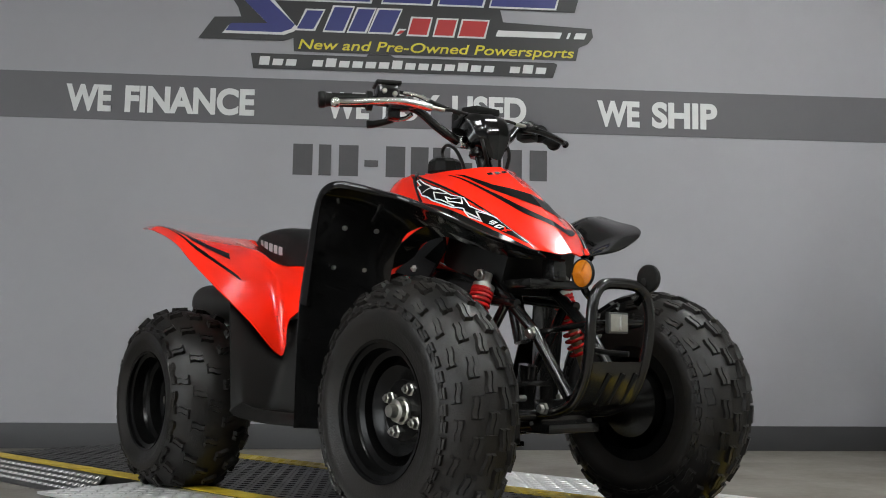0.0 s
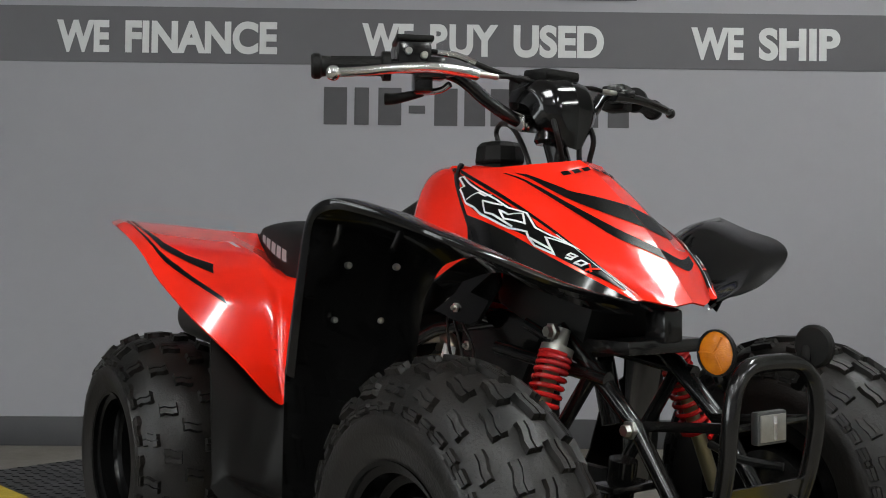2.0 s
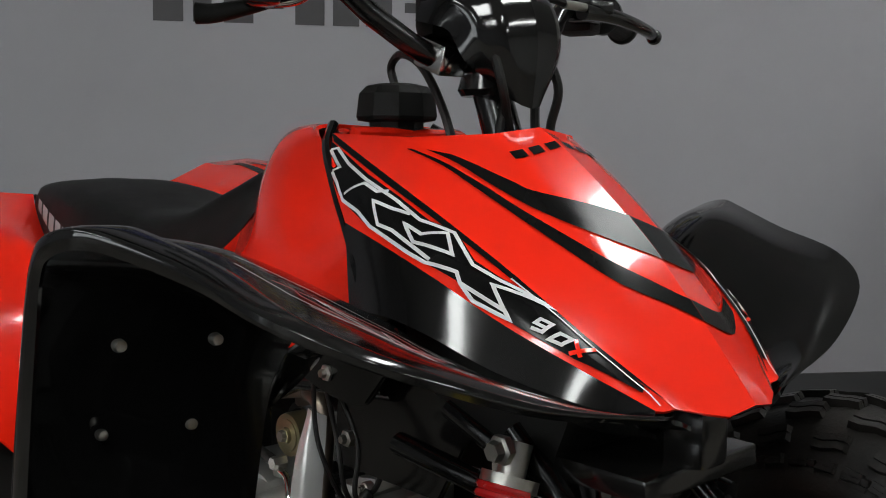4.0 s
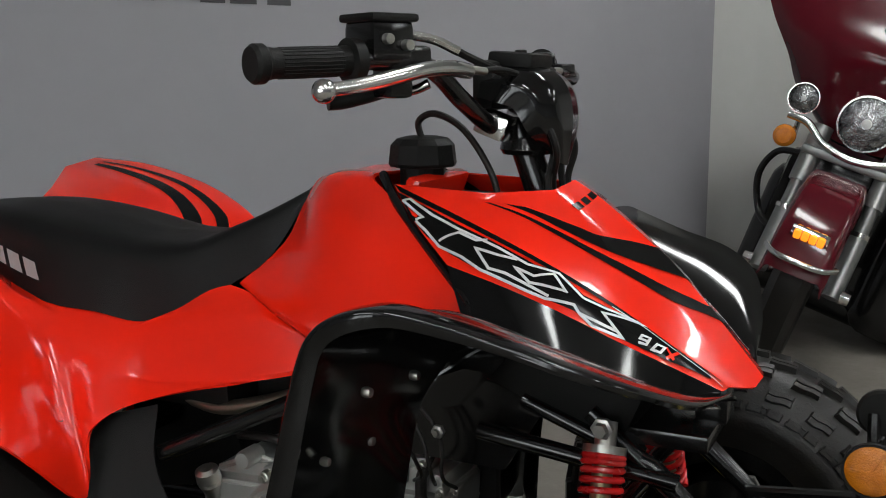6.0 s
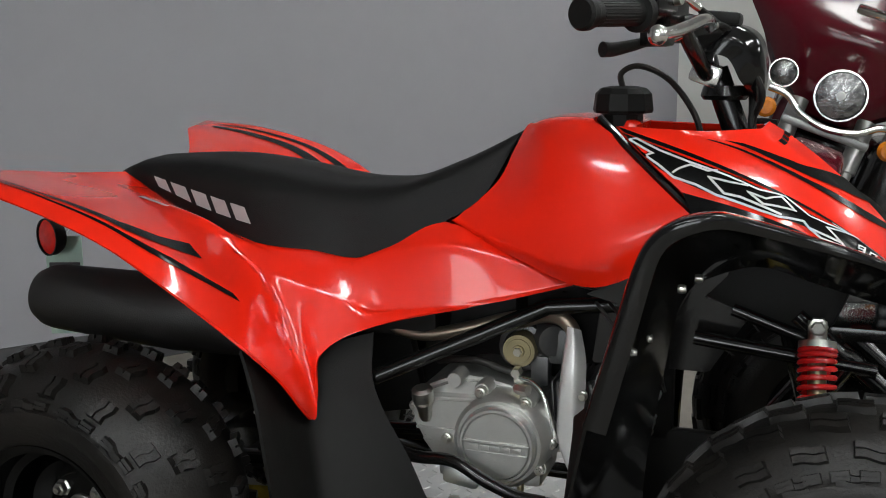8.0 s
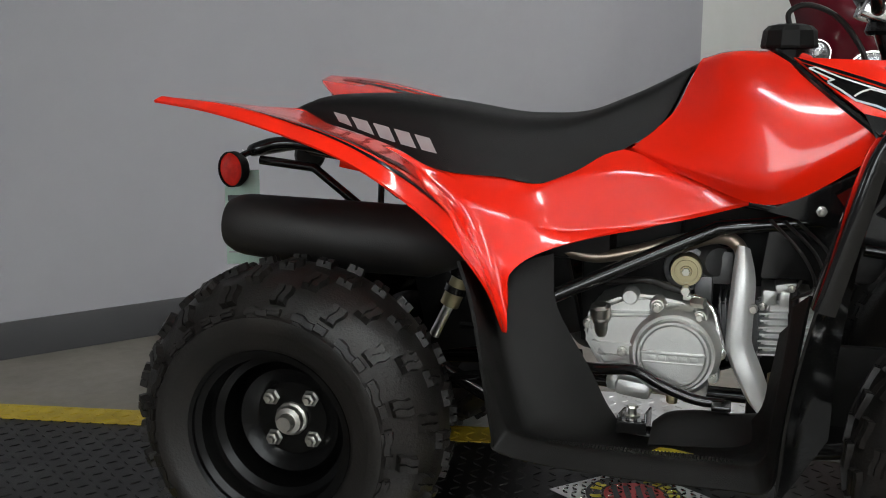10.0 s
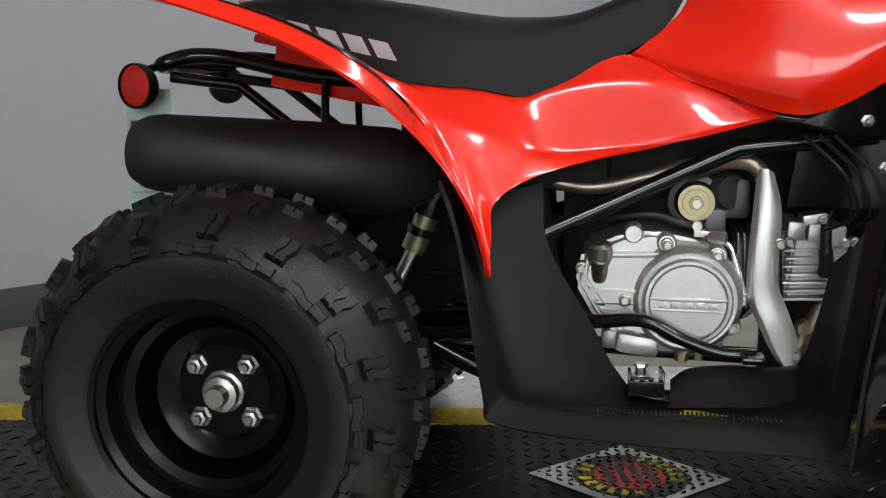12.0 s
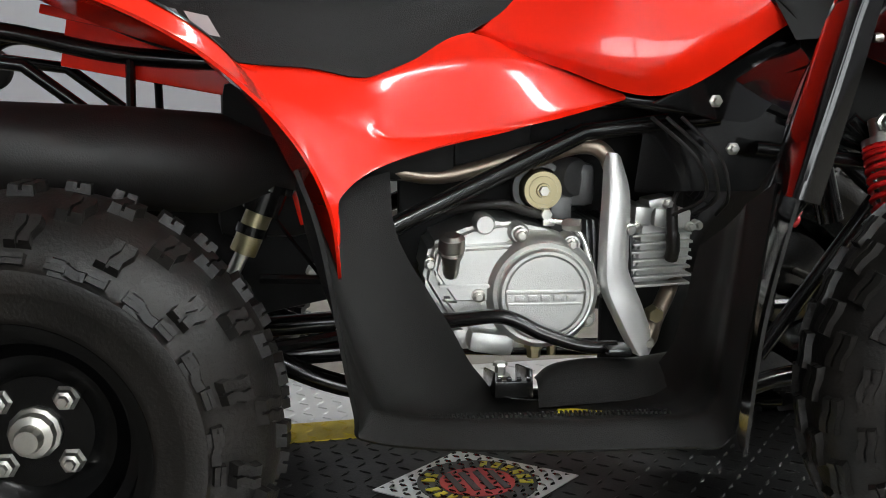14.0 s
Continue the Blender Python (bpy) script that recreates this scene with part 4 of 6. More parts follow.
    for p in ((0.303, -0.248, 1.021), (0.315, -0.227, 1.015)):
        part("case_bolt", turned([(0, -0.006), (0.0055, -0.006), (0.006, 0), (0.006, 0.008)], 10, pose(*p, 0, 0, 65)), STEEL, bar)
    part("thumb_lever", tube([(0.272, -0.200, 0.966), (0.255, -0.216, 0.961), (0.238, -0.232, 0.957), (0.227, -0.243, 0.957)], lambda f: 0.0065 + 0.0035 * f, 12), BLACK_PLASTIC, bar, "black thumb throttle")
    part("thumb_arm", tube([(0.315, -0.178, 0.975), (0.297, -0.184, 0.968), (0.272, -0.200, 0.966)], 0.0055, 10), CHROME, bar)
    part("switch_box", joined(block((0.045, 0.050, 0.040), pose(0.278, 0.222, 0.992, 0, 0, 25), 0.008), block((0.018, 0.018, 0.012), pose(0.266, 0.212, 1.014, 0, 0, 25), 0.004)), BLACK_PLASTIC, bar)
    part("throttle_cable", tube([(0.292, -0.20, 1.028), (0.315, -0.165, 1.022), (0.34, -0.125, 1.003), (0.36, -0.07, 0.985)], 0.0048, 8), BLACK_PLASTIC, bar)
    part("cable_sleeve", tube([(0.298, -0.19, 1.027), (0.315, -0.165, 1.022), (0.332, -0.14, 1.01)], 0.0055, 8), CHROME, bar, "bright cable sleeve")


handlebar()
part("steering_stem", tube([(0.345, 0, 0.93), (0.372, 0, 0.86), (0.43, 0, 0.70), (0.50, 0, 0.45)], 0.019, 14, smooth=False), BLACK_PAINT, bike)
part("stem_collar", turned([(0.0, 0.0), (0.03, 0.0), (0.034, 0.006), (0.03, 0.02), (0.0, 0.022)], 18, pose(0.36, 0, 0.888, 90, 0, 0)), BLACK_PAINT, bike)
part("bar_clamp", joined(block((0.042, 0.036, 0.03), pose(0.337, -0.045, 0.925, 0, 20, 0), 0.006), block((0.042, 0.036, 0.03), pose(0.337, 0.045, 0.925, 0, 20, 0), 0.006)), CHROME, bike, "bright handlebar clamp")


def nacelle():
    """Black pointed cover in front of the handlebar, with a dark side pod."""
    guides = [[(0.330, 0.000, 0.989), (0.375, 0.000, 0.994), (0.407, 0.000, 0.977), (0.419, 0.000, 0.935), (0.413, 0.000, 0.875)],
              [(0.325, 0.040, 0.987), (0.372, 0.043, 0.991), (0.403, 0.040, 0.972), (0.415, 0.036, 0.931), (0.411, 0.013, 0.878)],
              [(0.324, 0.060, 0.977), (0.364, 0.066, 0.977), (0.390, 0.060, 0.960), (0.401, 0.052, 0.927), (0.406, 0.021, 0.883)],
              [(0.322, 0.066, 0.958), (0.349, 0.070, 0.952), (0.368, 0.064, 0.944), (0.384, 0.058, 0.916), (0.398, 0.028, 0.894)]]
    for side in (R, L):
        panel("nacelle", guides, side, 26, 14, 0.003, BLACK_GLOSS, "glossy black pointed handlebar cover", "nacelle")
    part("nacelle_back", joined(block((0.03, 0.12, 0.06), pose(0.325, 0, 0.972), 0.012)), BLACK_PLASTIC, bike)
    part("instrument_pod", joined(block((0.058, 0.075, 0.018), pose(0.350, 0.002, 1.002, 0, 5, 0), 0.006), block((0.04, 0.06, 0.02), pose(0.335, 0.002, 0.988), 0.006)), BLACK_PLASTIC, bike, "low black indicator pod")


nacelle()
for i, (a, b) in enumerate([(0.015, 0.02), (-0.012, -0.03), (0.03, 0.04), (-0.03, -0.015)]):
    part("control_cable", tube([(0.378, a, 0.96), (0.395 + 0.006 * i, a * 1.4, 0.90), (0.40, b, 0.85), (0.42, b, 0.78)], 0.0045, 8), BLACK_PLASTIC, bike)
part("vent_hose", tube([(0.215, 0, 0.900), (0.212, -0.005, 0.925), (0.24, -0.012, 0.936), (0.285, -0.02, 0.915), (0.325, -0.025, 0.86), (0.335, -0.02, 0.80)], 0.0045, 8), RUBBER, bike, "black breather hose")
part("dash_pocket", block((0.17, 0.17, 0.03), pose(0.31, 0, 0.815), 0.01), BLACK_PLASTIC, bike, "black well round the steering stem")
part("dash_red", joined(block((0.02, 0.15, 0.05), pose(0.232, 0, 0.835, 0, 20, 0), 0.006)), RED, bike)


def at_share(key, side, s, t, lift=0.0):
    """The place at a share (along, across) of a panel."""
    grid = GRIDS[key, side]
    nu, nv = len(grid) - 1, len(grid[0]) - 1
    s, t = min(max(s, 0), 1) * nu, min(max(t, 0), 1) * nv
    i, j = min(int(s), nu - 1), min(int(t), nv - 1)
    f, g = s - i, t - j
    p = (grid[i][j] * (1 - f) + grid[i + 1][j] * f) * (1 - g) + (grid[i][j + 1] * (1 - f) + grid[i + 1][j + 1] * f) * g
    n = (grid[i + 1][j] - grid[i][j]).cross(grid[i][j + 1] - grid[i][j]).normalized()
    return p + n * lift * (-1 if side < 0 else 1)


def patch(key, side, lines, mat, name, label="", lift=0.0012):
    """A printed band on a panel, between two lines given as shares (along, across) of that panel."""
    def at(s, t):
        return at_share(key, side, s, t, lift)

    bms = []
    for a, b in lines:
        aa = curve([(*p, 0) for p in a], 24) if len(a) > 2 else [Vector((*a[0], 0)).lerp(Vector((*a[1], 0)), i / 24) for i in range(25)]
        bb = curve([(*p, 0) for p in b], 24) if len(b) > 2 else [Vector((*b[0], 0)).lerp(Vector((*b[1], 0)), i / 24) for i in range(25)]
        g = []
        for p, q in zip(aa, bb):
            g.append([at(*(p.lerp(q, k / 4)).xy) for k in range(5)])
        bms.append(skin(g, 0, flip=side < 0))
    return part(name, joined(*bms), mat, bike, label, 60)


# front suspension, frame and bumper
for side in (R, L):
    for fore in (0.44, 0.63):
        part("lower_arm", tube(sided([(fore, 0.07, 0.30), (0.545, 0.30, 0.295)], side), 0.013, 10, smooth=False), BLACK_PAINT, bike)
    part("arm_cross", tube(sided([(0.475, 0.16, 0.293), (0.59, 0.16, 0.293)], side), 0.009, 8, smooth=False), BLACK_PAINT, bike)
    part("knuckle", joined(block((0.06, 0.03, 0.10), pose(0.545, side * 0.29, 0.315), 0.01)), BLACK_PAINT, bike)
    part("tie_rod", tube(sided([(0.56, 0.05, 0.33), (0.58, 0.28, 0.325)], side), 0.007, 8, smooth=False), STEEL, bike)
    part("frame_front_tube", tube(sided([(0.39, 0.08, 0.60), (0.55, 0.085, 0.545), (0.625, 0.085, 0.475)], side), 0.010, 10, smooth=False), BLACK_PAINT, bike)
    part("frame_down_tube", tube(sided([(0.475, 0.083, 0.598), (0.629, 0.085, 0.468), (0.725, 0.083, 0.338)], side), 0.012, 10, smooth=False), BLACK_PAINT, bike)
    part("frame_strut", tube(sided([(0.34, 0.10, 0.56), (0.58, 0.09, 0.53)], side), 0.011, 10, smooth=False), BLACK_PAINT, bike)
    part("frame_brace", tube(sided([(0.55, 0.09, 0.54), (0.36, 0.10, 0.28)], side), 0.011, 10, smooth=False), BLACK_PAINT, bike)
    for p in ((0.629, 0.098, 0.467), (0.664, 0.096, 0.314), (0.502, 0.127, 0.595)):
        part("frame_bolt", turned([(0, -0.012), (0.008, -0.012), (0.009, -0.004), (0.013, -0.003), (0.013, 0.004)], 6, pose(p[0], side * p[1], p[2], 0, 0, 0 if side < 0 else 180)), STEEL, bike)
    top, low = Vector((0.502, side * 0.11, 0.587)), Vector((0.512, side * 0.215, 0.33))
    d = (low - top)
    damper = joined(tube([top + d * s for s in (-0.04, 0.1)], 0.0125, 14, smooth=False), tube([top + d * s for s in (0.06, 0.10)], 0.0245, 18, smooth=False))
    shock = part("front_shock", damper, STEEL, bike, "front shock absorber with a red coil spring")
    part("damper_rod", tube([top + d * 0.12, low], 0.012, 12, smooth=False), BRASS, shock)
    x = d.cross(Vector((1, 0, 0))).normalized()
    coil = [top + d * (0.10 + 0.56 * (i / 192) ** 1.35) + (math.cos(i / 16 * 2 * math.pi) * Vector((1, 0, 0)) + math.sin(i / 16 * 2 * math.pi) * x) * 0.0225 for i in range(193)]
    part("spring", tube(coil, 0.0040, 8, smooth=False), RED_SPRING, shock, "red coil spring")
# dark block added to keep the bright wall out of the gap under the hood
part("hood_filler", block((0.22, 0.17, 0.12), pose(0.43, 0, 0.645, 0, 22, 0), 0.02), BLACK_PLASTIC, bike)
part("nose_bracket", joined(block((0.04, 0.04, 0.05), pose(0.60, 0, 0.605), 0.008), block((0.10, 0.16, 0.02), pose(0.56, 0, 0.575), 0.004)), BLACK_PAINT, bike)
part("front_cradle", joined(block((0.24, 0.15, 0.02), pose(0.54, 0, 0.27), 0.004), block((0.02, 0.14, 0.06), pose(0.62, 0, 0.30), 0.004)), BLACK_PAINT, bike)
part("steering_plate", joined(block((0.05, 0.09, 0.012), pose(0.52, 0, 0.36), 0.003), tube([(0.50, 0, 0.28), (0.52, 0, 0.40)], 0.022, 12, smooth=False)), BLACK_PAINT, bike)


def bumper():
    side_line = [(0.63, 0.078, 0.30), (0.69, 0.080, 0.308), (0.735, 0.081, 0.33), (0.765, 0.083, 0.375), (0.782, 0.086, 0.43), (0.790, 0.088, 0.49), (0.791, 0.080, 0.535), (0.790, 0.060, 0.558), (0.789, 0.03, 0.566)]
    hoop = tube(sided(side_line, L) + sided(side_line[::-1], R), 0.0115, 14, 130)
    b = part("bumper", hoop, BLACK_PAINT, bike, "black tube bumper with a skid plate and reflectors")
    grid = surface([[(0.68, y, 0.302), (0.735, y, 0.322), (0.764, y, 0.368), (0.778, y, 0.410)] for y in (-0.078, 0, 0.078)], 16, 6)
    part("skid_plate", skin(grid, 0.003, flip=False), BLACK_PAINT, b, "bent black skid plate")
    for y in (-0.03, 0.01, 0.05):
        part("slot", tube([(0.741, y, 0.325), (0.764, y + 0.004, 0.360), (0.777, y + 0.012, 0.385)], 0.0045, 8), BLACK_PLASTIC, b)
    part("cross_bar", joined(tube([(0.785, -0.07, 0.487), (0.785, 0.07, 0.49)], 0.005, 8, smooth=False), tube([(0.63, -0.07, 0.47), (0.78, -0.072, 0.487)], 0.007, 8, smooth=False), tube([(0.63, 0.07, 0.47), (0.78, 0.072, 0.487)], 0.007, 8, smooth=False)), BLACK_PAINT, b)
    part("clear_reflector", block((0.012, 0.057, 0.042), pose(0.797, -0.021, 0.487), 0.003), ALLOY_DARK, b, "clear square reflector")
    part("reflector_lens", block((0.004, 0.049, 0.034), pose(0.8025, -0.021, 0.487), 0.001), STEEL, b)
    part("lens_rib", block((0.003, 0.007, 0.030), pose(0.8045, -0.019, 0.487), 0.001), CHROME, b)
    for side in (R, L):
        part("reflector_arm", tube(sided([(0.775, 0.065, 0.53), (0.772, 0.085, 0.55), (0.770, 0.097, 0.582)], side), 0.008, 8), BLACK_PAINT, b)
        m = pose(0.779, side * 0.099, 0.583, 0, 0, 0 if side < 0 else 180)
        part("reflector_cup", turned([(0, 0.007), (0.026, 0.006), (0.0295, 0.003), (0.0295, -0.003), (0.027, -0.003)], 28, m), BLACK_PLASTIC, b)
        part("amber_reflector", turned([(0, -0.006), (0.02, -0.005), (0.027, -0.001), (0.027, 0.004)], 28, m), AMBER, b, "round amber reflector")
        for k in range(3):
            part("lens_rib", block((0.0022, 0.002, 0.022), m @ pose(0, -0.0058, 0, 0, 120 * k + 30, 0) @ pose(0, 0, 0.013), 0.0006), AMBER, b)
    part("horn_wire", tube([(0.66, 0.03, 0.44), (0.72, 0.02, 0.43), (0.77, 0.045, 0.425)], 0.006, 8), BLACK_PLASTIC, b)


bumper()

# engine seen through the frame
def bolt(place, parent, r=0.0085, turn=0):
    part("case_bolt", joined(turned([(0, -0.011), (r * 0.6, -0.011), (r * 0.68, -0.007), (r, -0.006), (r * 1.05, -0.002), (r * 1.05, 0.012)], 12, pose(*place, 0, 0, turn)),
                             turned([(0, -0.0135), (r * 0.5, -0.0135), (r * 0.55, -0.010)], 6, pose(*place, 0, 0, turn))), STEEL, parent, "", 25)


def upright(outline, y0, y1, bevel=0.004):
    """A plate with an outline in (ahead, up), from y0 to y1 across."""
    bm = slab(outline, 0, y1 - y0, None, 0)
    bmesh.ops.bevel(bm, geom=bm.edges[:], offset=bevel, segments=3, affect="EDGES", clamp_overlap=True)
    bm.transform(Matrix.Translation((0, y1, 0)) @ pose(0, 0, 0, 90, 0, 0))
    return bm


def build_engine():
    case = [(-0.095, 0.385), (-0.085, 0.434), (-0.03, 0.458), (0.012, 0.464), (0.075, 0.452), (0.118, 0.425), (0.140, 0.38), (0.128, 0.325), (0.09, 0.30), (-0.02, 0.305), (-0.065, 0.335)]
    eng = part("engine", upright(case, -0.085, 0.075, 0.008), ALLOY, bike, "cast alloy single-cylinder engine", 30)
    part("clutch_housing", upright([(-0.082, 0.40), (-0.076, 0.432), (0.03, 0.437), (0.045, 0.42), (0.02, 0.395), (0.012, 0.36), (-0.055, 0.36)], -0.112, -0.07, 0.005), ALLOY, eng, "smooth cast side case", 30)
    part("gear_housing", upright([(-0.072, 0.365), (0.01, 0.365), (0.015, 0.33), (-0.045, 0.33)], -0.106, -0.06, 0.005), ALLOY, eng, "", 30)
    part("case_rib", upright([(-0.075, 0.386), (-0.005, 0.386), (-0.005, 0.381), (-0.075, 0.381)], -0.115, -0.10, 0.001), ALLOY, eng)
    part("sump", joined(block((0.17, 0.12, 0.03), pose(0.03, -0.01, 0.302), 0.010), block((0.06, 0.05, 0.03), pose(-0.005, -0.085, 0.305, 0, 8, 0), 0.010)), ALLOY, eng)
    part("clutch_rim", turned([(0.0, 0.0), (0.052, 0.0), (0.066, -0.002), (0.073, 0.006), (0.076, 0.02), (0.078, 0.06)], 64, pose(0.060, -0.118, 0.374)), ALLOY, eng, "round cast clutch rim", 30)
    cover = part("clutch_cover", turned([(0, -0.012), (0.050, -0.012), (0.0525, -0.0095), (0.053, -0.0135), (0.057, -0.0135), (0.060, -0.009), (0.061, 0.006)], 64, pose(0.060, -0.121, 0.374)), ALLOY, eng, "round cast clutch cover", 25)
    part("cover_step", block((0.104, 0.004, 0.005), pose(0.060, -0.1345, 0.379), 0.0012), ALLOY, cover)
    part("cover_step", block((0.098, 0.003, 0.003), pose(0.060, -0.134, 0.363), 0.001), ALLOY, cover)
    for i in range(5):
        part("cover_mark", block((0.012, 0.003, 0.0085), pose(0.026 + 0.0168 * i, -0.1345, 0.371), 0.0008), ALLOY, cover, "raised bar on the cover")
    part("filler_cap", turned([(0, -0.030), (0.010, -0.030), (0.0165, -0.026), (0.0175, -0.010), (0.0155, -0.008), (0.0165, -0.004), (0.012, 0.006), (0.0105, 0.024), (0.008, 0.030)], 20, pose(-0.060, -0.118, 0.424, -72, 0, 0)), STEEL, eng, "grey ribbed oil filler cap", 30)
    for p in ((-0.015, -0.090, 0.462), (0.030, -0.112, 0.450), (-0.024, -0.112, 0.371), (0.121, -0.108, 0.337), (0.134, -0.088, 0.372), (0.098, -0.105, 0.436), (-0.085, -0.09, 0.41), (0.085, -0.10, 0.31)):
        bolt(p, eng)
    for p in ((-0.015, 0.462), (0.030, 0.450), (0.098, 0.436), (0.121, 0.337)):
        part("bolt_boss", turned([(0, -0.006), (0.011, -0.006), (0.0135, 0.0), (0.0135, 0.03)], 16, pose(p[0], -0.100, p[1])), ALLOY, eng)
    # cylinder lying forward, its head and plug
    barrel = part("cylinder", upright([(0.125, 0.36), (0.20, 0.355), (0.20, 0.465), (0.125, 0.45)], -0.045, 0.05, 0.004), ALLOY_DARK, eng, "finned cylinder")
    for i in range(8):
        part("fin", block((0.0032, 0.125, 0.108), pose(0.132 + 0.0085 * i, 0.0, 0.408, 0, -4, 0), 0.0008), ALLOY_DARK, barrel)
    top_end = part("cylinder_head", upright([(0.196, 0.372), (0.26, 0.376), (0.275, 0.40), (0.278, 0.45), (0.205, 0.462)], -0.05, 0.05, 0.005), ALLOY, eng, "finned alloy cylinder head")
    for i in range(7):
        part("fin", block((0.082, 0.126, 0.0034), pose(0.232 + 0.002 * (i % 2), -0.002, 0.372 + 0.0115 * i, 0, -3, 0), 0.0008), ALLOY, top_end)
    for i in range(3):
        part("rocker_cover", block((0.024, 0.10, 0.026), pose(0.206 + 0.027 * i, -0.012, 0.466 - 0.002 * i, 0, 4, 0), 0.005), ALLOY, top_end)
    part("rocker_cap", block((0.034, 0.05, 0.016), pose(0.232, -0.03, 0.482, 0, -10, 0), 0.004), ALLOY, top_end)
    for p in ((0.196, -0.062, 0.452), (0.270, -0.062, 0.452), (0.285, -0.05, 0.452), (0.240, -0.058, 0.482)):
        bolt(p, top_end, 0.0065)
    part("spark_cap", tube([(0.246, -0.062, 0.408), (0.246, -0.070, 0.425), (0.244, -0.070, 0.450), (0.244, -0.066, 0.472), (0.248, -0.055, 0.482), (0.258, -0.05, 0.502), (0.280, -0.04, 0.518), (0.306, -0.03, 0.528), (0.36, -0.02, 0.56)],
                           lambda f: 0.0095 if f < 0.22 else 0.0078 if f < 0.44 else 0.0032, 12, 48), RUBBER, eng, "black plug cap and lead")
    # starter end, carburettor, oil pipe
    starter = part("starter_motor", turned([(0, -0.010), (0.009, -0.010), (0.010, -0.006), (0.019, -0.006), (0.0195, -0.0045), (0.0255, -0.0045), (0.0265, 0.0), (0.0265, 0.07)], 36, pose(0.071, -0.042, 0.500)), BRASS, eng, "round yellow-zinc starter end", 25)
    part("starter_hub", turned([(0, -0.008), (0.0065, -0.008), (0.0075, -0.004), (0.0075, 0.002)], 6, pose(0.071, -0.050, 0.500)), STEEL, starter)
    part("starter_bracket", turned([(0.030, -0.004), (0.038, -0.002), (0.040, 0.008), (0.034, 0.03), (0.030, 0.03)], 28, pose(0.071, -0.022, 0.500), True), ALLOY_DARK, eng)
    part("carburettor", joined(block((0.06, 0.05, 0.06), pose(0.118, 0.0, 0.505), 0.012), turned([(0, -0.01), (0.024, -0.008), (0.028, 0.0), (0.028, 0.05)], 24, pose(0.118, -0.02, 0.515, 0, 0, 30)), block((0.03, 0.03, 0.05), pose(0.10, -0.015, 0.465), 0.006)), ALLOY_DARK, eng)
    part("pipe_fitting", joined(turned([(0, -0.008), (0.0075, -0.008), (0.0085, -0.004), (0.0085, 0.010)], 6, pose(0.072, -0.062, 0.470, 0, 0, 0)), block((0.016, 0.012, 0.010), pose(0.076, -0.060, 0.459), 0.002)), STEEL, eng, "bright hose fitting")
    part("oil_pipe", tube([(0.076, -0.062, 0.462), (0.098, -0.066, 0.458), (0.118, -0.076, 0.442), (0.128, -0.080, 0.415), (0.134, -0.082, 0.392), (0.141, -0.084, 0.372)], 0.0045, 10), CHROME, eng, "bright oil pipe")
    part("oil_hose", tube([(0.070, -0.060, 0.468), (0.045, -0.062, 0.474), (0.015, -0.065, 0.484), (-0.02, -0.06, 0.482), (-0.06, -0.05, 0.475)], 0.0065, 10), RUBBER, eng, "black oil hose")
    part("drain_plug", joined(turned([(0, 0), (0.009, 0), (0.010, 0.012), (0.013, 0.013), (0.013, 0.03), (0, 0.03)], 6, pose(0.058, -0.07, 0.276, 90, 0, 0)), turned([(0, 0), (0.006, 0), (0.006, 0.02)], 6, pose(0.082, -0.07, 0.280, 90, 0, 0))), BRASS, eng, "brass-toned drain plug")
    part("air_pipe", tube([(-0.16, -0.07, 0.535), (-0.08, -0.075, 0.522), (-0.01, -0.07, 0.535), (0.05, -0.06, 0.552), (0.10, -0.04, 0.56)], 0.0105, 12), EXHAUST, eng, "dark metal air pipe")


build_engine()
part("battery_box", block((0.20, 0.12, 0.09), pose(-0.04, 0.045, 0.555), 0.012), BLACK_PLASTIC, bike)
part("engine_hanger", slab([(0.19, 0.50), (0.36, 0.50), (0.42, 0.60), (0.30, 0.62), (0.20, 0.58)], 0, 0.008, pose(0, -0.06, 0, 90, 0, 0), 0.002), BLACK_PAINT, bike)
for k in range(3):
    part("wiring", tube([(0.20 + 0.02 * k, -0.10, 0.60), (0.25 + 0.02 * k, -0.13 + 0.01 * k, 0.55), (0.27 + 0.015 * k, -0.12, 0.50), (0.24 + 0.03 * k, -0.08, 0.47)], 0.0026, 8), RUBBER, bike)
# exhaust: header, silver shield, muffler
part("exhaust_header", tube([(0.27, -0.02, 0.39), (0.245, -0.05, 0.355), (0.222, -0.075, 0.325), (0.212, -0.082, 0.300), (0.197, -0.082, 0.292), (0.188, -0.078, 0.32), (0.165, -0.070, 0.40), (0.164, -0.062, 0.50), (0.158, -0.055, 0.54), (0.143, -0.052, 0.557), (0.12, -0.045, 0.560), (0.092, -0.03, 0.552), (0.06, -0.015, 0.535)], 0.0115, 14, 110), EXHAUST, bike, "exhaust pipe")
part("header_nut", turned([(0, -0.010), (0.010, -0.010), (0.0115, 0.0), (0.0115, 0.012)], 6, pose(0.219, -0.085, 0.336, 0, 30, 0)), BRASS, bike)
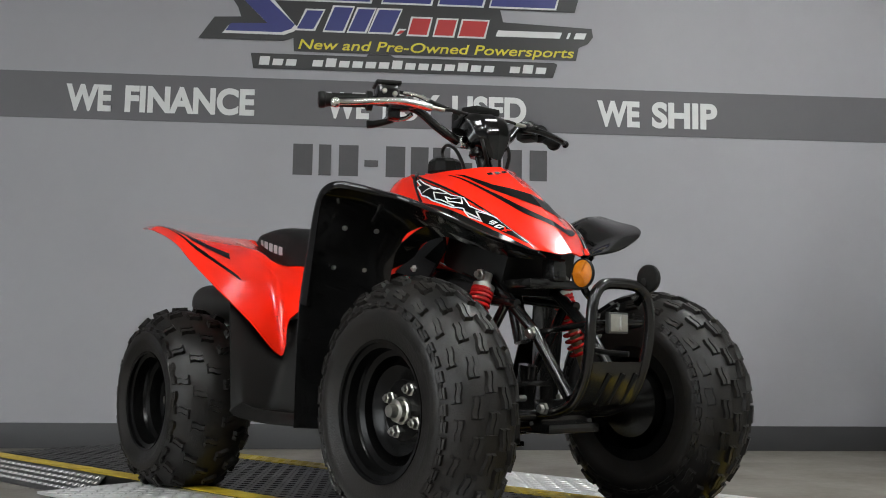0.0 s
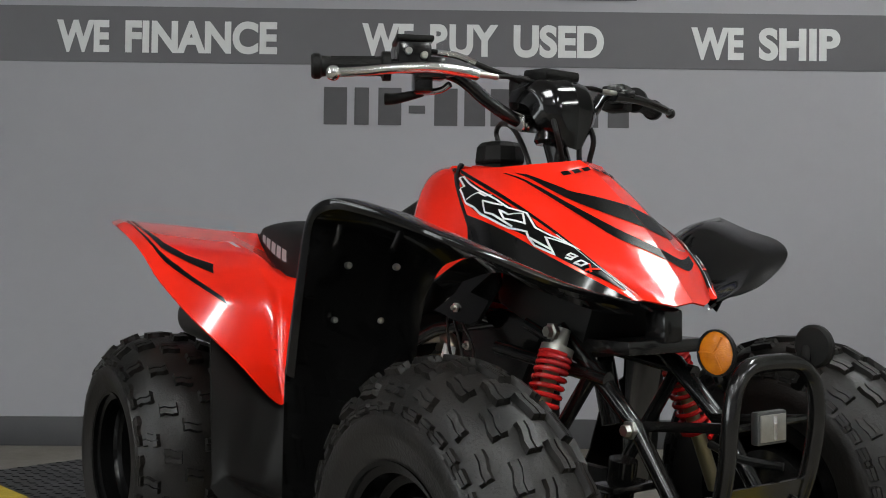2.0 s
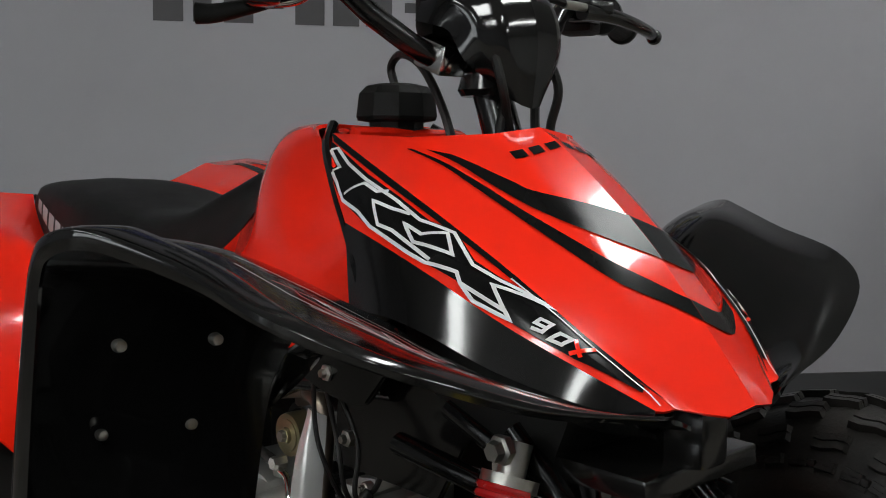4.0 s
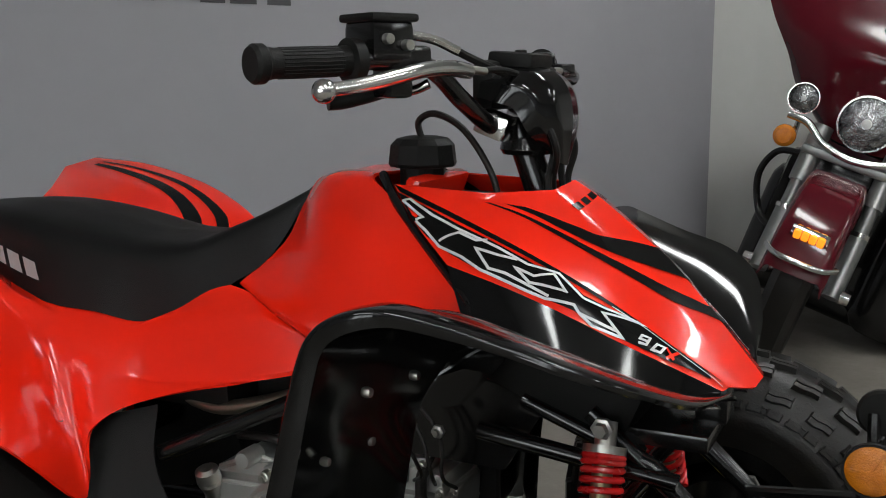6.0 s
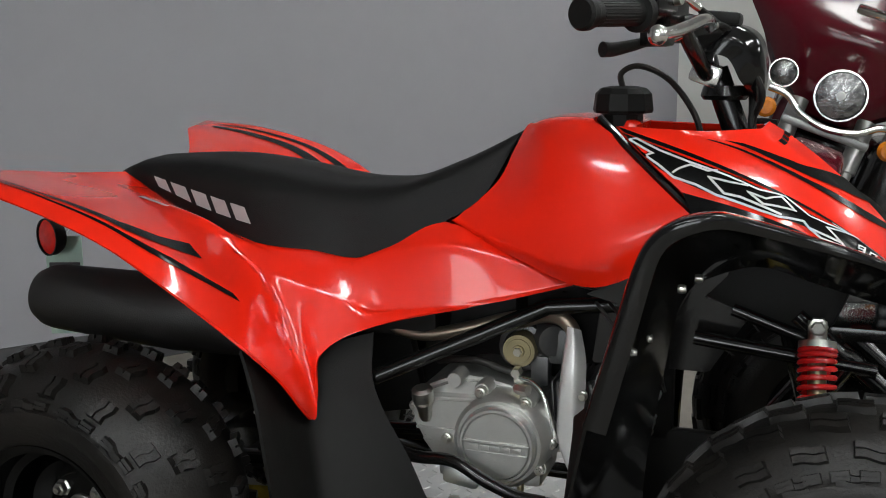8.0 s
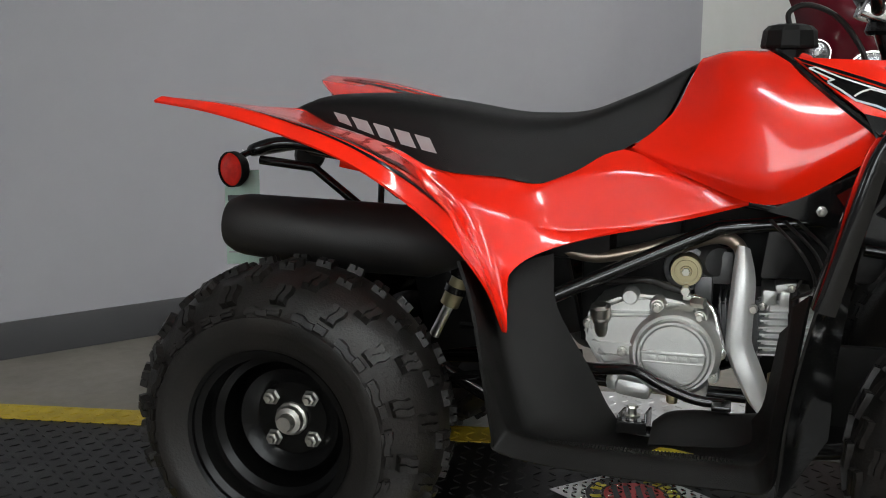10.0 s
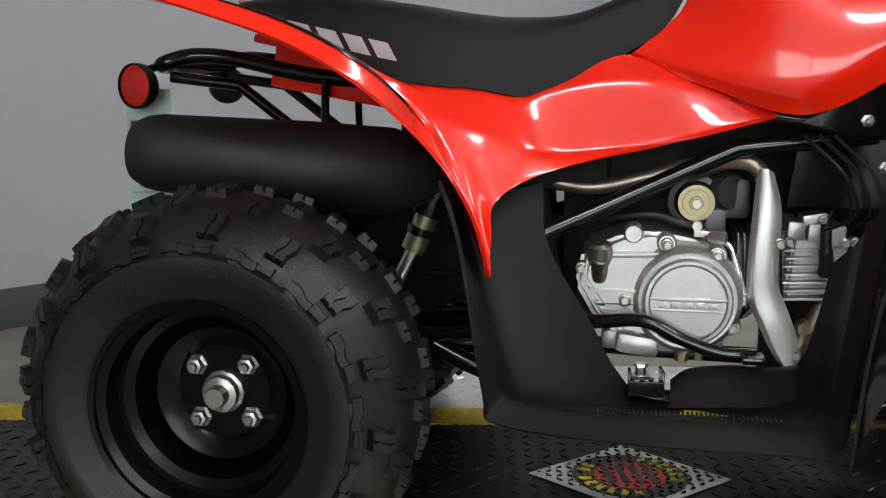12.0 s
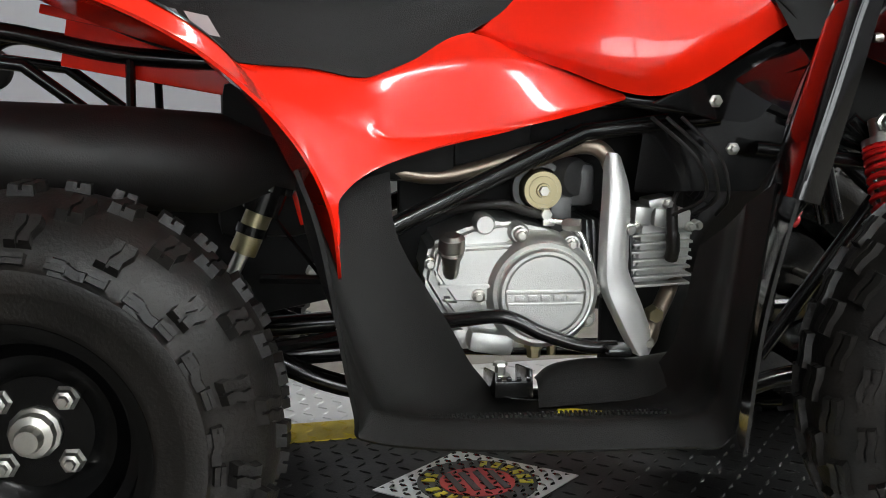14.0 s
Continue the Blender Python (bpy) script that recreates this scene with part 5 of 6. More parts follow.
shield = surface([[(0.150, -0.058, 0.550), (0.145, -0.072, 0.495), (0.141, -0.078, 0.425), (0.142, -0.080, 0.378), (0.160, -0.086, 0.335), (0.178, -0.088, 0.300), (0.190, -0.088, 0.284)],
                  [(0.153, -0.074, 0.553), (0.150, -0.092, 0.495), (0.147, -0.099, 0.425), (0.149, -0.101, 0.376), (0.167, -0.106, 0.333), (0.185, -0.107, 0.298), (0.196, -0.104, 0.282)],
                  [(0.163, -0.076, 0.552), (0.171, -0.093, 0.497), (0.172, -0.099, 0.422), (0.175, -0.100, 0.387), (0.192, -0.105, 0.345), (0.206, -0.106, 0.305), (0.208, -0.102, 0.284)],
                  [(0.172, -0.062, 0.546), (0.183, -0.074, 0.496), (0.182, -0.080, 0.420), (0.183, -0.082, 0.393), (0.200, -0.086, 0.352), (0.215, -0.086, 0.312), (0.218, -0.084, 0.290)]], 40, 14, (1, 2))
part("heat_shield", skin(relaxed(shield, 3), 0.002, flip=False), SILVER_PAINT, bike, "silver painted heat shield")
for p in ((0.181, -0.088, 0.452), (0.208, -0.098, 0.300)):
    part("shield_bolt", turned([(0, -0.008), (0.005, -0.008), (0.006, -0.003), (0.008, -0.002), (0.008, 0.004)], 10, pose(*p)), STEEL, bike)
part("muffler", tube([(-0.692, -0.205, 0.571), (-0.688, -0.205, 0.571), (-0.672, -0.205, 0.570), (-0.655, -0.204, 0.569), (-0.45, -0.185, 0.554), (-0.345, -0.150, 0.545), (-0.30, -0.125, 0.54), (-0.2, -0.08, 0.53)],
                     lambda f: (0.03, 0.042, 0.050, 0.053, 0.060, 0.060, 0.04, 0.015)[min(7, round(f * 7))], 28, smooth=False), MUFFLER_BLACK, bike, "matt black round muffler", 40)
# frame tubes on both sides
for side in (R, L):
    part("frame_side_tube", tube(sided([(-0.14, 0.125, 0.46), (0.12, 0.062, 0.578), (0.30, 0.07, 0.60)], side), 0.0125, 12, smooth=False), BLACK_PAINT, bike, "black frame tube")
    part("frame_low_tube", tube(sided([(-0.35, 0.11, 0.32), (-0.15, 0.13, 0.25), (0.25, 0.13, 0.235), (0.40, 0.10, 0.25), (0.62, 0.08, 0.28)], side), 0.0135, 12, 40), BLACK_PAINT, bike)
    part("frame_top_tube", tube(sided([(0.30, 0.08, 0.605), (0.05, 0.07, 0.64), (-0.2, 0.08, 0.66), (-0.45, 0.085, 0.672), (-0.59, 0.09, 0.698), (-0.65, 0.10, 0.702), (-0.69, 0.115, 0.69), (-0.70, 0.07, 0.687), (-0.70, 0, 0.687)], side), 0.0115, 12, 70), BLACK_PAINT, bike, "black rear rail")
    part("rail_brace", tube(sided([(-0.68, 0.11, 0.672), (-0.58, 0.10, 0.660), (-0.49, 0.10, 0.592), (-0.40, 0.10, 0.575)], side), 0.0085, 10, smooth=False), BLACK_PAINT, bike)
    part("rail_post", tube(sided([(-0.455, 0.09, 0.668), (-0.455, 0.10, 0.58)], side), 0.006, 8, smooth=False), BLACK_PAINT, bike)
    part("inner_gusset", slab([(0.205, 0.618), (0.235, 0.632), (0.303, 0.666), (0.39, 0.710), (0.40, 0.66), (0.345, 0.600), (0.325, 0.594), (0.277, 0.600), (0.24, 0.610)], 0, 0.008, pose(-0.014, side * 0.125, 0, 90, 0, 0), 0.002), BLACK_GLOSS, bike)
    for p in ((0.272, 0.134, 0.621), (0.299, 0.130, 0.561)):
        part("gusset_bolt", turned([(0, -0.008), (0.004, -0.008), (0.0048, -0.003), (0.0085, -0.002), (0.0085, 0.004)], 6, pose(p[0], side * p[1], p[2], 0, 0, 0 if side < 0 else 180)), STEEL, bike)
    m = pose(-0.707, side * 0.168, 0.659, 0, 0, -20 if side < 0 else 200)
    cup = part("tail_cup", turned([(0, 0.02), (0.026, 0.018), (0.0315, 0.008), (0.0315, -0.004), (0.029, -0.004)], 28, m), BLACK_PLASTIC, bike)
    part("red_reflector", turned([(0, -0.005), (0.02, -0.0045), (0.029, -0.001), (0.029, 0.005)], 28, m), RED_LENS, cup, "round red reflector")
    part("reflector_stay", tube(sided([(-0.69, 0.11, 0.689), (-0.703, 0.14, 0.68), (-0.706, 0.156, 0.664)], side), 0.006, 8), BLACK_PAINT, bike)
    peg = part("foot_peg", joined(block((0.004, 0.105, 0.030), pose(-0.015, side * 0.170, 0.272, 12 * side, 0, 0), 0.001), block((0.004, 0.105, 0.034), pose(0.027, side * 0.170, 0.274, 12 * side, 0, 0), 0.001),
                                  block((0.044, 0.105, 0.004), pose(0.006, side * 0.170, 0.259, 12 * side, 0, 0), 0.001), block((0.046, 0.005, 0.018), pose(0.006, side * 0.221, 0.279), 0.001)), BLACK_PAINT, bike, "open black steel foot peg")
    part("peg_bolt", joined(turned([(0, 0), (0.009, 0), (0.010, 0.004), (0.007, 0.005), (0.007, 0.020), (0, 0.021)], 6, pose(0.000, side * 0.150, 0.292, -90, 0, 0)), turned([(0, 0), (0.013, 0), (0.013, 0.004), (0, 0.004)], 20, pose(0.000, side * 0.150, 0.276, -90, 0, 0))), STEEL, peg, "bright bolt in the peg")
    pieces("tooth", joined(*[block((0.006, 0.005, 0.006), pose(-0.012 + 0.012 * i, side * 0.221, 0.290), 0.001) for i in range(4)]), BLACK_PAINT, peg)
    panel("footwell_wall", [[(0.034, 0.235, 0.257), (0.075, 0.232, 0.259), (0.12, 0.232, 0.262), (0.165, 0.238, 0.268), (0.200, 0.245, 0.290)], [(0.038, 0.206, 0.280), (0.062, 0.200, 0.294), (0.113, 0.198, 0.300), (0.160, 0.200, 0.300), (0.206, 0.215, 0.312)],
                            [(0.040, 0.180, 0.278), (0.064, 0.172, 0.292), (0.115, 0.170, 0.298), (0.162, 0.172, 0.298), (0.208, 0.190, 0.310)]], side, 20, 8, 0.003, BLACK_PLASTIC, "raised inner edge of the footwell")
    tb = joined(*[block((0.0026, 0.0045, 0.003), pose(-0.105 + 0.0052 * i, side * (0.338 + 0.007 * (j - 1)), 0.2845), 0) for i in range(52) for j in range(2)])
    part("grip_teeth", tb, BLACK_PLASTIC, bike)
    for p, r in (((0.336, 0.378, 0.691), 0.0045), ((0.348, 0.304, 0.689), 0.0045), ((0.290, 0.296, 0.608), 0.0045), ((0.282, 0.37, 0.610), 0.004)):
        part("fender_bolt", turned([(0, 0.006), (r, 0.005), (r + 0.001, 0), (r, -0.004)], 10, pose(p[0] + 0.012, side * p[1], p[2] - 0.002, 0, 0, -90)), STEEL, bike)
part("brake_pedal", tube([(-0.10, -0.125, 0.343), (-0.061, -0.14, 0.345), (0.001, -0.158, 0.353), (0.051, -0.165, 0.332), (0.10, -0.17, 0.317), (0.144, -0.172, 0.315)], lambda f: 0.0105 - 0.002 * f, 10), BLACK_PAINT, bike, "black foot lever")
part("pedal_pad", block((0.030, 0.040, 0.009), pose(0.140, -0.186, 0.316), 0.003), BLACK_PAINT, bike)
part("warning_sticker", slab([(-0.022, -0.006), (0.040, -0.002), (0.008, 0.010), (-0.012, 0.010)], 0, 0.001, pose(0.065, -0.268, 0.2635)), VINYL_YELLOW, bike, "yellow warning sticker in the footwell")
# rear axle, swing arm, shock
part("rear_axle", tube([(-0.505, -0.335, 0.289), (-0.505, 0.335, 0.289)], 0.018, 14, smooth=False), BLACK_PAINT, bike)
part("swing_arm", joined(tube([(-0.12, -0.08, 0.30), (-0.50, -0.09, 0.275)], 0.016, 10, smooth=False), tube([(-0.12, 0.08, 0.30), (-0.50, 0.09, 0.275)], 0.016, 10, smooth=False), block((0.09, 0.22, 0.08), pose(-0.50, 0, 0.285), 0.015)), BLACK_PAINT, bike)
sh = part("rear_shock", tube([(-0.290, -0.12, 0.505), (-0.322, -0.12, 0.432)], 0.017, 16, smooth=False), BRASS, bike, "rear shock absorber with a black cap")
part("shock_rod", tube([(-0.318, -0.12, 0.440), (-0.35, -0.12, 0.375)], 0.009, 14, smooth=False), STEEL, sh)
part("shock_ring", tube([(-0.308, -0.12, 0.466), (-0.312, -0.12, 0.455)], 0.020, 16, smooth=False), BLACK_PAINT, sh)
part("shock_cap", tube([(-0.281, -0.12, 0.53), (-0.299, -0.12, 0.483)], 0.024, 16, smooth=False), BLACK_PAINT, sh)
part("air_box", joined(block((0.30, 0.17, 0.13), pose(-0.20, 0, 0.58), 0.02), block((0.12, 0.13, 0.12), pose(-0.30, 0, 0.50), 0.02)), BLACK_PLASTIC, bike)
part("rear_mudguard", joined(block((0.22, 0.20, 0.012), pose(-0.45, 0, 0.705, 0, 12, 0), 0.003), block((0.28, 0.012, 0.06), pose(-0.40, -0.07, 0.665, 0, 10, 0), 0.003), block((0.28, 0.012, 0.06), pose(-0.40, 0.07, 0.665, 0, 10, 0), 0.003), block((0.012, 0.2, 0.2), pose(-0.27, 0, 0.56, 0, -14, 0), 0.003)), RED, bike, "red under-seat mudguard")
for p, q, r in (((-0.30, -0.13, 0.40), (-0.14, -0.15, 0.40), 0.006), ((-0.33, -0.12, 0.30), (-0.12, -0.15, 0.345), 0.008), ((-0.28, -0.11, 0.47), (-0.22, -0.15, 0.40), 0.0025)):
    part("rear_stay", tube([p, q], r, 8, smooth=False), BLACK_PAINT, bike)
for p in ((-0.235, -0.115, 0.405), (-0.25, -0.09, 0.50), (-0.20, -0.125, 0.325)):
    part("stay_bolt", turned([(0, -0.01), (0.006, -0.01), (0.007, -0.004), (0.010, -0.003), (0.010, 0.006)], 8, pose(*p)), STEEL, bike)
part("shock_collar", tube([(-0.284, -0.12, 0.520), (-0.287, -0.12, 0.512)], 0.030, 18, smooth=False), BLACK_PAINT, bike)
part("oil_line_nut", turned([(0, -0.012), (0.009, -0.012), (0.009, 0.006), (0.006, 0.012)], 6, pose(0.095, -0.118, 0.463, 0, 0, 70)), STEEL, bike)
# plain black plate added so that the engine bay reads dark
part("engine_backing", block((0.42, 0.02, 0.27), pose(0.09, 0.06, 0.475), 0.008), BLACK_PLASTIC, bike, "added black plate that darkens the view behind the engine")
# dark block added to fill the bright gap ahead of the rear wheel
part("rear_filler", block((0.30, 0.03, 0.19), pose(-0.28, 0.05, 0.42, 0, -12, 0), 0.01), BLACK_PLASTIC, bike, "added black filler block ahead of the rear axle")
part("belly_plate", block((0.22, 0.2, 0.012), pose(0.29, 0, 0.215), 0.003), BLACK_PAINT, bike)
# another added dark plate, for the gap below the engine
part("lower_backing", block((0.24, 0.02, 0.15), pose(0.30, 0.06, 0.290), 0.006), BLACK_PLASTIC, bike)


def hang_tag():
    tag = thing("hang_tag", "pale green printed card hanging from the rear rail", "hang tag", BIKE @ pose(-0.705, -0.135, 0.57, 0, 0, 20))
    part("card", block((0.062, 0.001, 0.17), pose(0, 0, 0), 0), TAG_PAPER, tag)
    part("heading_bar", block((0.052, 0.0008, 0.010), pose(0, -0.0012, 0.035), 0), VINYL_BLACK, tag)
    pieces("picture", joined(*[turned([(0, -0.0012), (0.008, -0.0012), (0.009, 0)], 14, pose(x, -0.0005, 0.012)) for x in (-0.02, 0.001, 0.022)]), GREY_PRINT, tag)
    pieces("text_bar", joined(*[block((0.05 - 0.010 * (i % 3), 0.0008, 0.003), pose(-0.002, -0.0012, -0.012 - 0.0085 * i), 0) for i in range(7)]), GREY_PRINT, tag)
    part("string", tube([(0, 0, 0.085), (0.01, 0.01, 0.10), (0.0, 0.02, 0.12)], 0.001, 6), WHITE_PRINT, tag)


hang_tag()

# printed graphics on the panels


def along(line, f):
    """The share at a part f of a line of shares, with straight runs between its corners."""
    k = f * (len(line) - 1)
    i = min(int(k), len(line) - 2)
    return Vector(line[i]).lerp(Vector(line[i + 1]), k - i)


def print_between(key, side, a, b, mat, name, label="", lift=0.0012, n=40):
    """Print on a panel between two straight-edged lines of shares."""
    grid = [[at_share(key, side, *along(a, i / n).lerp(along(b, i / n), k / 5), lift) for k in range(6)] for i in range(n + 1)]
    return part(name, skin(grid, 0, flip=side < 0), mat, bike, label, 60)


def stroke(key, side, line, width, mat, name, lift=0.0021):
    """A printed line of even width along the corners of a line of shares, mitred where it turns."""
    run = [at_share(key, side, *Vector(p).lerp(Vector(q), k / 6), lift) for p, q in zip(line, line[1:]) for k in range(6)] + [at_share(key, side, *line[-1], lift)]
    shares = [Vector(p).lerp(Vector(q), k / 6) for p, q in zip(line, line[1:]) for k in range(6)] + [Vector(line[-1])]
    closed = line[0] == line[-1]
    rows = []
    for i, (p, (s0, t0)) in enumerate(zip(run, shares)):
        n = (at_share(key, side, s0 + 0.002, t0) - at_share(key, side, s0 - 0.002, t0)).cross(at_share(key, side, s0, t0 + 0.02) - at_share(key, side, s0, t0 - 0.02)).normalized()
        back = run[i - 1] if i else run[-2] if closed else None
        on = run[i + 1] if i + 1 < len(run) else run[1] if closed else None
        d0 = (p - back).normalized() if back else (on - p).normalized()
        d1 = (on - p).normalized() if on else d0
        o0, o1 = d0.cross(n).normalized(), d1.cross(n).normalized()
        o = (o0 + o1).normalized() if (o0 + o1).length > 0.1 else d0
        o = o * (width / 2) / max(o.dot(o0), 0.4)
        rows.append([p - o, p + o])
    return part(name, skin(rows, 0, flip=side < 0), mat, bike, "", 60)


GRAPHIC_TOP = [(0.0, 0.11), (0.089, 0.14), (0.16, 0.173), (0.266, 0.17), (0.371, 0.197), (0.443, 0.04), (0.508, 0.276), (0.579, 0.225), (0.70, 0.02), (0.80, 0.03), (0.93, 0.12)]
GRAPHIC_LOW = [(0.0, 0.46), (0.012, 0.647), (0.059, 0.78), (0.134, 0.86), (0.225, 0.88), (0.338, 0.89), (0.465, 0.80), (0.521, 0.92), (0.626, 0.88), (0.789, 0.80), (0.94, 0.42)]
WHITE_LINES = [[(0.002, 0.219), (0.033, 0.135), (0.082, 0.228), (0.154, 0.266), (0.263, 0.252), (0.345, 0.294), (0.442, 0.10), (0.506, 0.373), (0.578, 0.29), (0.705, 0.03), (0.564, 0.448), (0.619, 0.85),
                (0.517, 0.95), (0.48, 0.80), (0.468, 0.664), (0.369, 0.86), (0.305, 0.88), (0.196, 0.86), (0.149, 0.85), (0.103, 0.749), (0.037, 0.731), (0.026, 0.559), (0.009, 0.464)],
               [(0.002, 0.219), (0.044, 0.349), (0.011, 0.447)], [(0.052, 0.641), (0.101, 0.48), (0.15, 0.322), (0.197, 0.321), (0.237, 0.20)],
               [(0.314, 0.308), (0.254, 0.404), (0.182, 0.475), (0.191, 0.757), (0.249, 0.706), (0.385, 0.77)],
               [(0.297, 0.495), (0.354, 0.483), (0.425, 0.184), (0.45, 0.451), (0.329, 0.671), (0.297, 0.495)], [(0.48, 0.80), (0.546, 0.768), (0.605, 0.735)]]
for side in (R, L):
    print_between("hood_side", side, [(0.0, 0.0), (0.24, 0.0), (0.54, 0.0), (0.86, 0.0), (0.97, 0.02)], [(0.01, 0.09), (0.24, 0.12), (0.54, 0.11), (0.86, 0.13), (0.97, 0.06)], BLACK_PRINT, "pinstripe")
    print_between("hood_side", side, GRAPHIC_TOP, GRAPHIC_LOW, BLACK_PRINT, "black_graphic", "angular black graphic")
    for line in WHITE_LINES:
        stroke("hood_side", side, line, 0.0032, WHITE_PRINT, "white_stroke")
    print_between("hood_side", side, [(0.008, 0.29), (0.03, 0.36)], [(0.008, 0.40), (0.018, 0.41)], RED, "red_mark", lift=0.0022, n=4)
    stroke("hood_side", side, [(0.60, 0.12), (0.72, 0.10), (0.86, 0.19), (0.95, 0.30), (0.985, 0.5)], 0.0014, WHITE_PRINT, "white_stroke")
    stroke("hood_side", side, [(0.674, 0.72), (0.702, 0.66), (0.717, 0.36), (0.690, 0.42), (0.681, 0.57), (0.707, 0.52)], 0.0030, WHITE_PRINT, "white_mark", 0.0024)
    stroke("hood_side", side, [(0.722, 0.72), (0.740, 0.42), (0.767, 0.36), (0.752, 0.66), (0.722, 0.72)], 0.0030, WHITE_PRINT, "white_mark", 0.0024)
    stroke("hood_side", side, [(0.772, 0.30), (0.800, 0.66)], 0.0036, RED, "red_mark", 0.0024)
    stroke("hood_side", side, [(0.815, 0.18), (0.775, 0.76)], 0.0036, RED, "red_mark", 0.0024)
    if side < 0:
        print_between("tail", side, [(0.03, 0.70), (0.13, 0.725), (0.219, 0.715), (0.268, 0.68), (0.302, 0.629)], [(0.03, 0.708), (0.14, 0.745), (0.24, 0.748), (0.285, 0.708), (0.332, 0.668)], BLACK_PRINT, "tail_stripe")
        print_between("tail", side, [(0.04, 0.725), (0.15, 0.77), (0.247, 0.775), (0.303, 0.748), (0.385, 0.765)], [(0.04, 0.735), (0.155, 0.79), (0.26, 0.81), (0.327, 0.79), (0.398, 0.79)], BLACK_PRINT, "tail_stripe")
    else:
        print_between("tail", side, [(0.03, 0.60), (0.15, 0.58), (0.28, 0.55), (0.36, 0.52)], [(0.03, 0.63), (0.15, 0.625), (0.28, 0.60), (0.36, 0.555)], BLACK_PRINT, "tail_stripe")
        print_between("tail", side, [(0.03, 0.66), (0.15, 0.66), (0.28, 0.64), (0.38, 0.60)], [(0.03, 0.67), (0.15, 0.685), (0.28, 0.675), (0.38, 0.63)], BLACK_PRINT, "tail_stripe")
    print_between("tail", side, [(0.141, 0.30), (0.183, 0.315)], [(0.141, 0.345), (0.183, 0.355)], GREY_PRINT, "small_label", "small pale label", n=6)
    y0 = (lambda t: t) if side < 0 else (lambda t: 1 - t)
    for i in range(5):
        s0 = 0.210 + 0.036 * i
        patch("seat", side, [([(s0, y0(0.088)), (s0 + 0.027, y0(0.088))], [(s0 - 0.006, y0(0.162)), (s0 + 0.021, y0(0.162))])], GREY_PRINT, "pale_letter_bar", lift=-0.0015 if side < 0 else 0.0015)
    for a, b in ((0.33, 0.25), (0.215, 0.135), (0.10, 0.02)):
        print_between("hood_top", side, [(0.155, a), (0.155, b)], [(0.200, a), (0.200, b)], BLACK_PRINT, "dark_letter_bar", n=6)
    patch("fender", side, [([(0.205, 0.03), (0.285, 0.50)], [(0.205, 0.26), (0.285, 0.76)])], GREY_PRINT, "fender_label", "pale printed label on the fender")
# the hood graphic's reflection in the fender top, painted as red and pale lines
for k in range(3):
    g = 0.05 * k
    stroke("fender", R, [(0.64 + g, 0.60 + g), (0.70 + g, 0.50 + g), (0.78, 0.46 + g), (0.84, 0.50 + g), (0.80, 0.62), (0.72, 0.70 - g), (0.66 + g, 0.68 - g)], 0.0012, VINYL_RED if k == 1 else GREY_PRINT, "reflected_line", 0.0010)
patch("hood_top", R, [([(0.10, 0.65), (0.19, 0.585), (0.30, 0.535), (0.41, 0.44), (0.52, 0.23), (0.625, 0.0)], [(0.14, 0.57), (0.246, 0.484), (0.30, 0.43), (0.341, 0.381), (0.424, 0.167), (0.494, 0.0)])], BLACK_PRINT, "hood_stripe")
patch("hood_top", R, [([(0.09, 0.73), (0.201, 0.654), (0.318, 0.613), (0.471, 0.539), (0.606, 0.40), (0.726, 0.13), (0.787, 0.0)], [(0.09, 0.71), (0.18, 0.635), (0.285, 0.58), (0.42, 0.50), (0.565, 0.32), (0.69, 0.09), (0.73, 0.0)])], BLACK_PRINT, "hood_stripe")
patch("hood_top", L, [([(0.625, 0.0), (0.63, 0.2), (0.63, 0.45), (0.62, 0.75)], [(0.494, 0.0), (0.50, 0.2), (0.51, 0.45), (0.52, 0.75)])], BLACK_PRINT, "hood_stripe")
patch("hood_top", L, [([(0.787, 0.0), (0.80, 0.25), (0.80, 0.55), (0.78, 0.85)], [(0.73, 0.0), (0.74, 0.25), (0.74, 0.55), (0.73, 0.85)])], BLACK_PRINT, "hood_stripe")


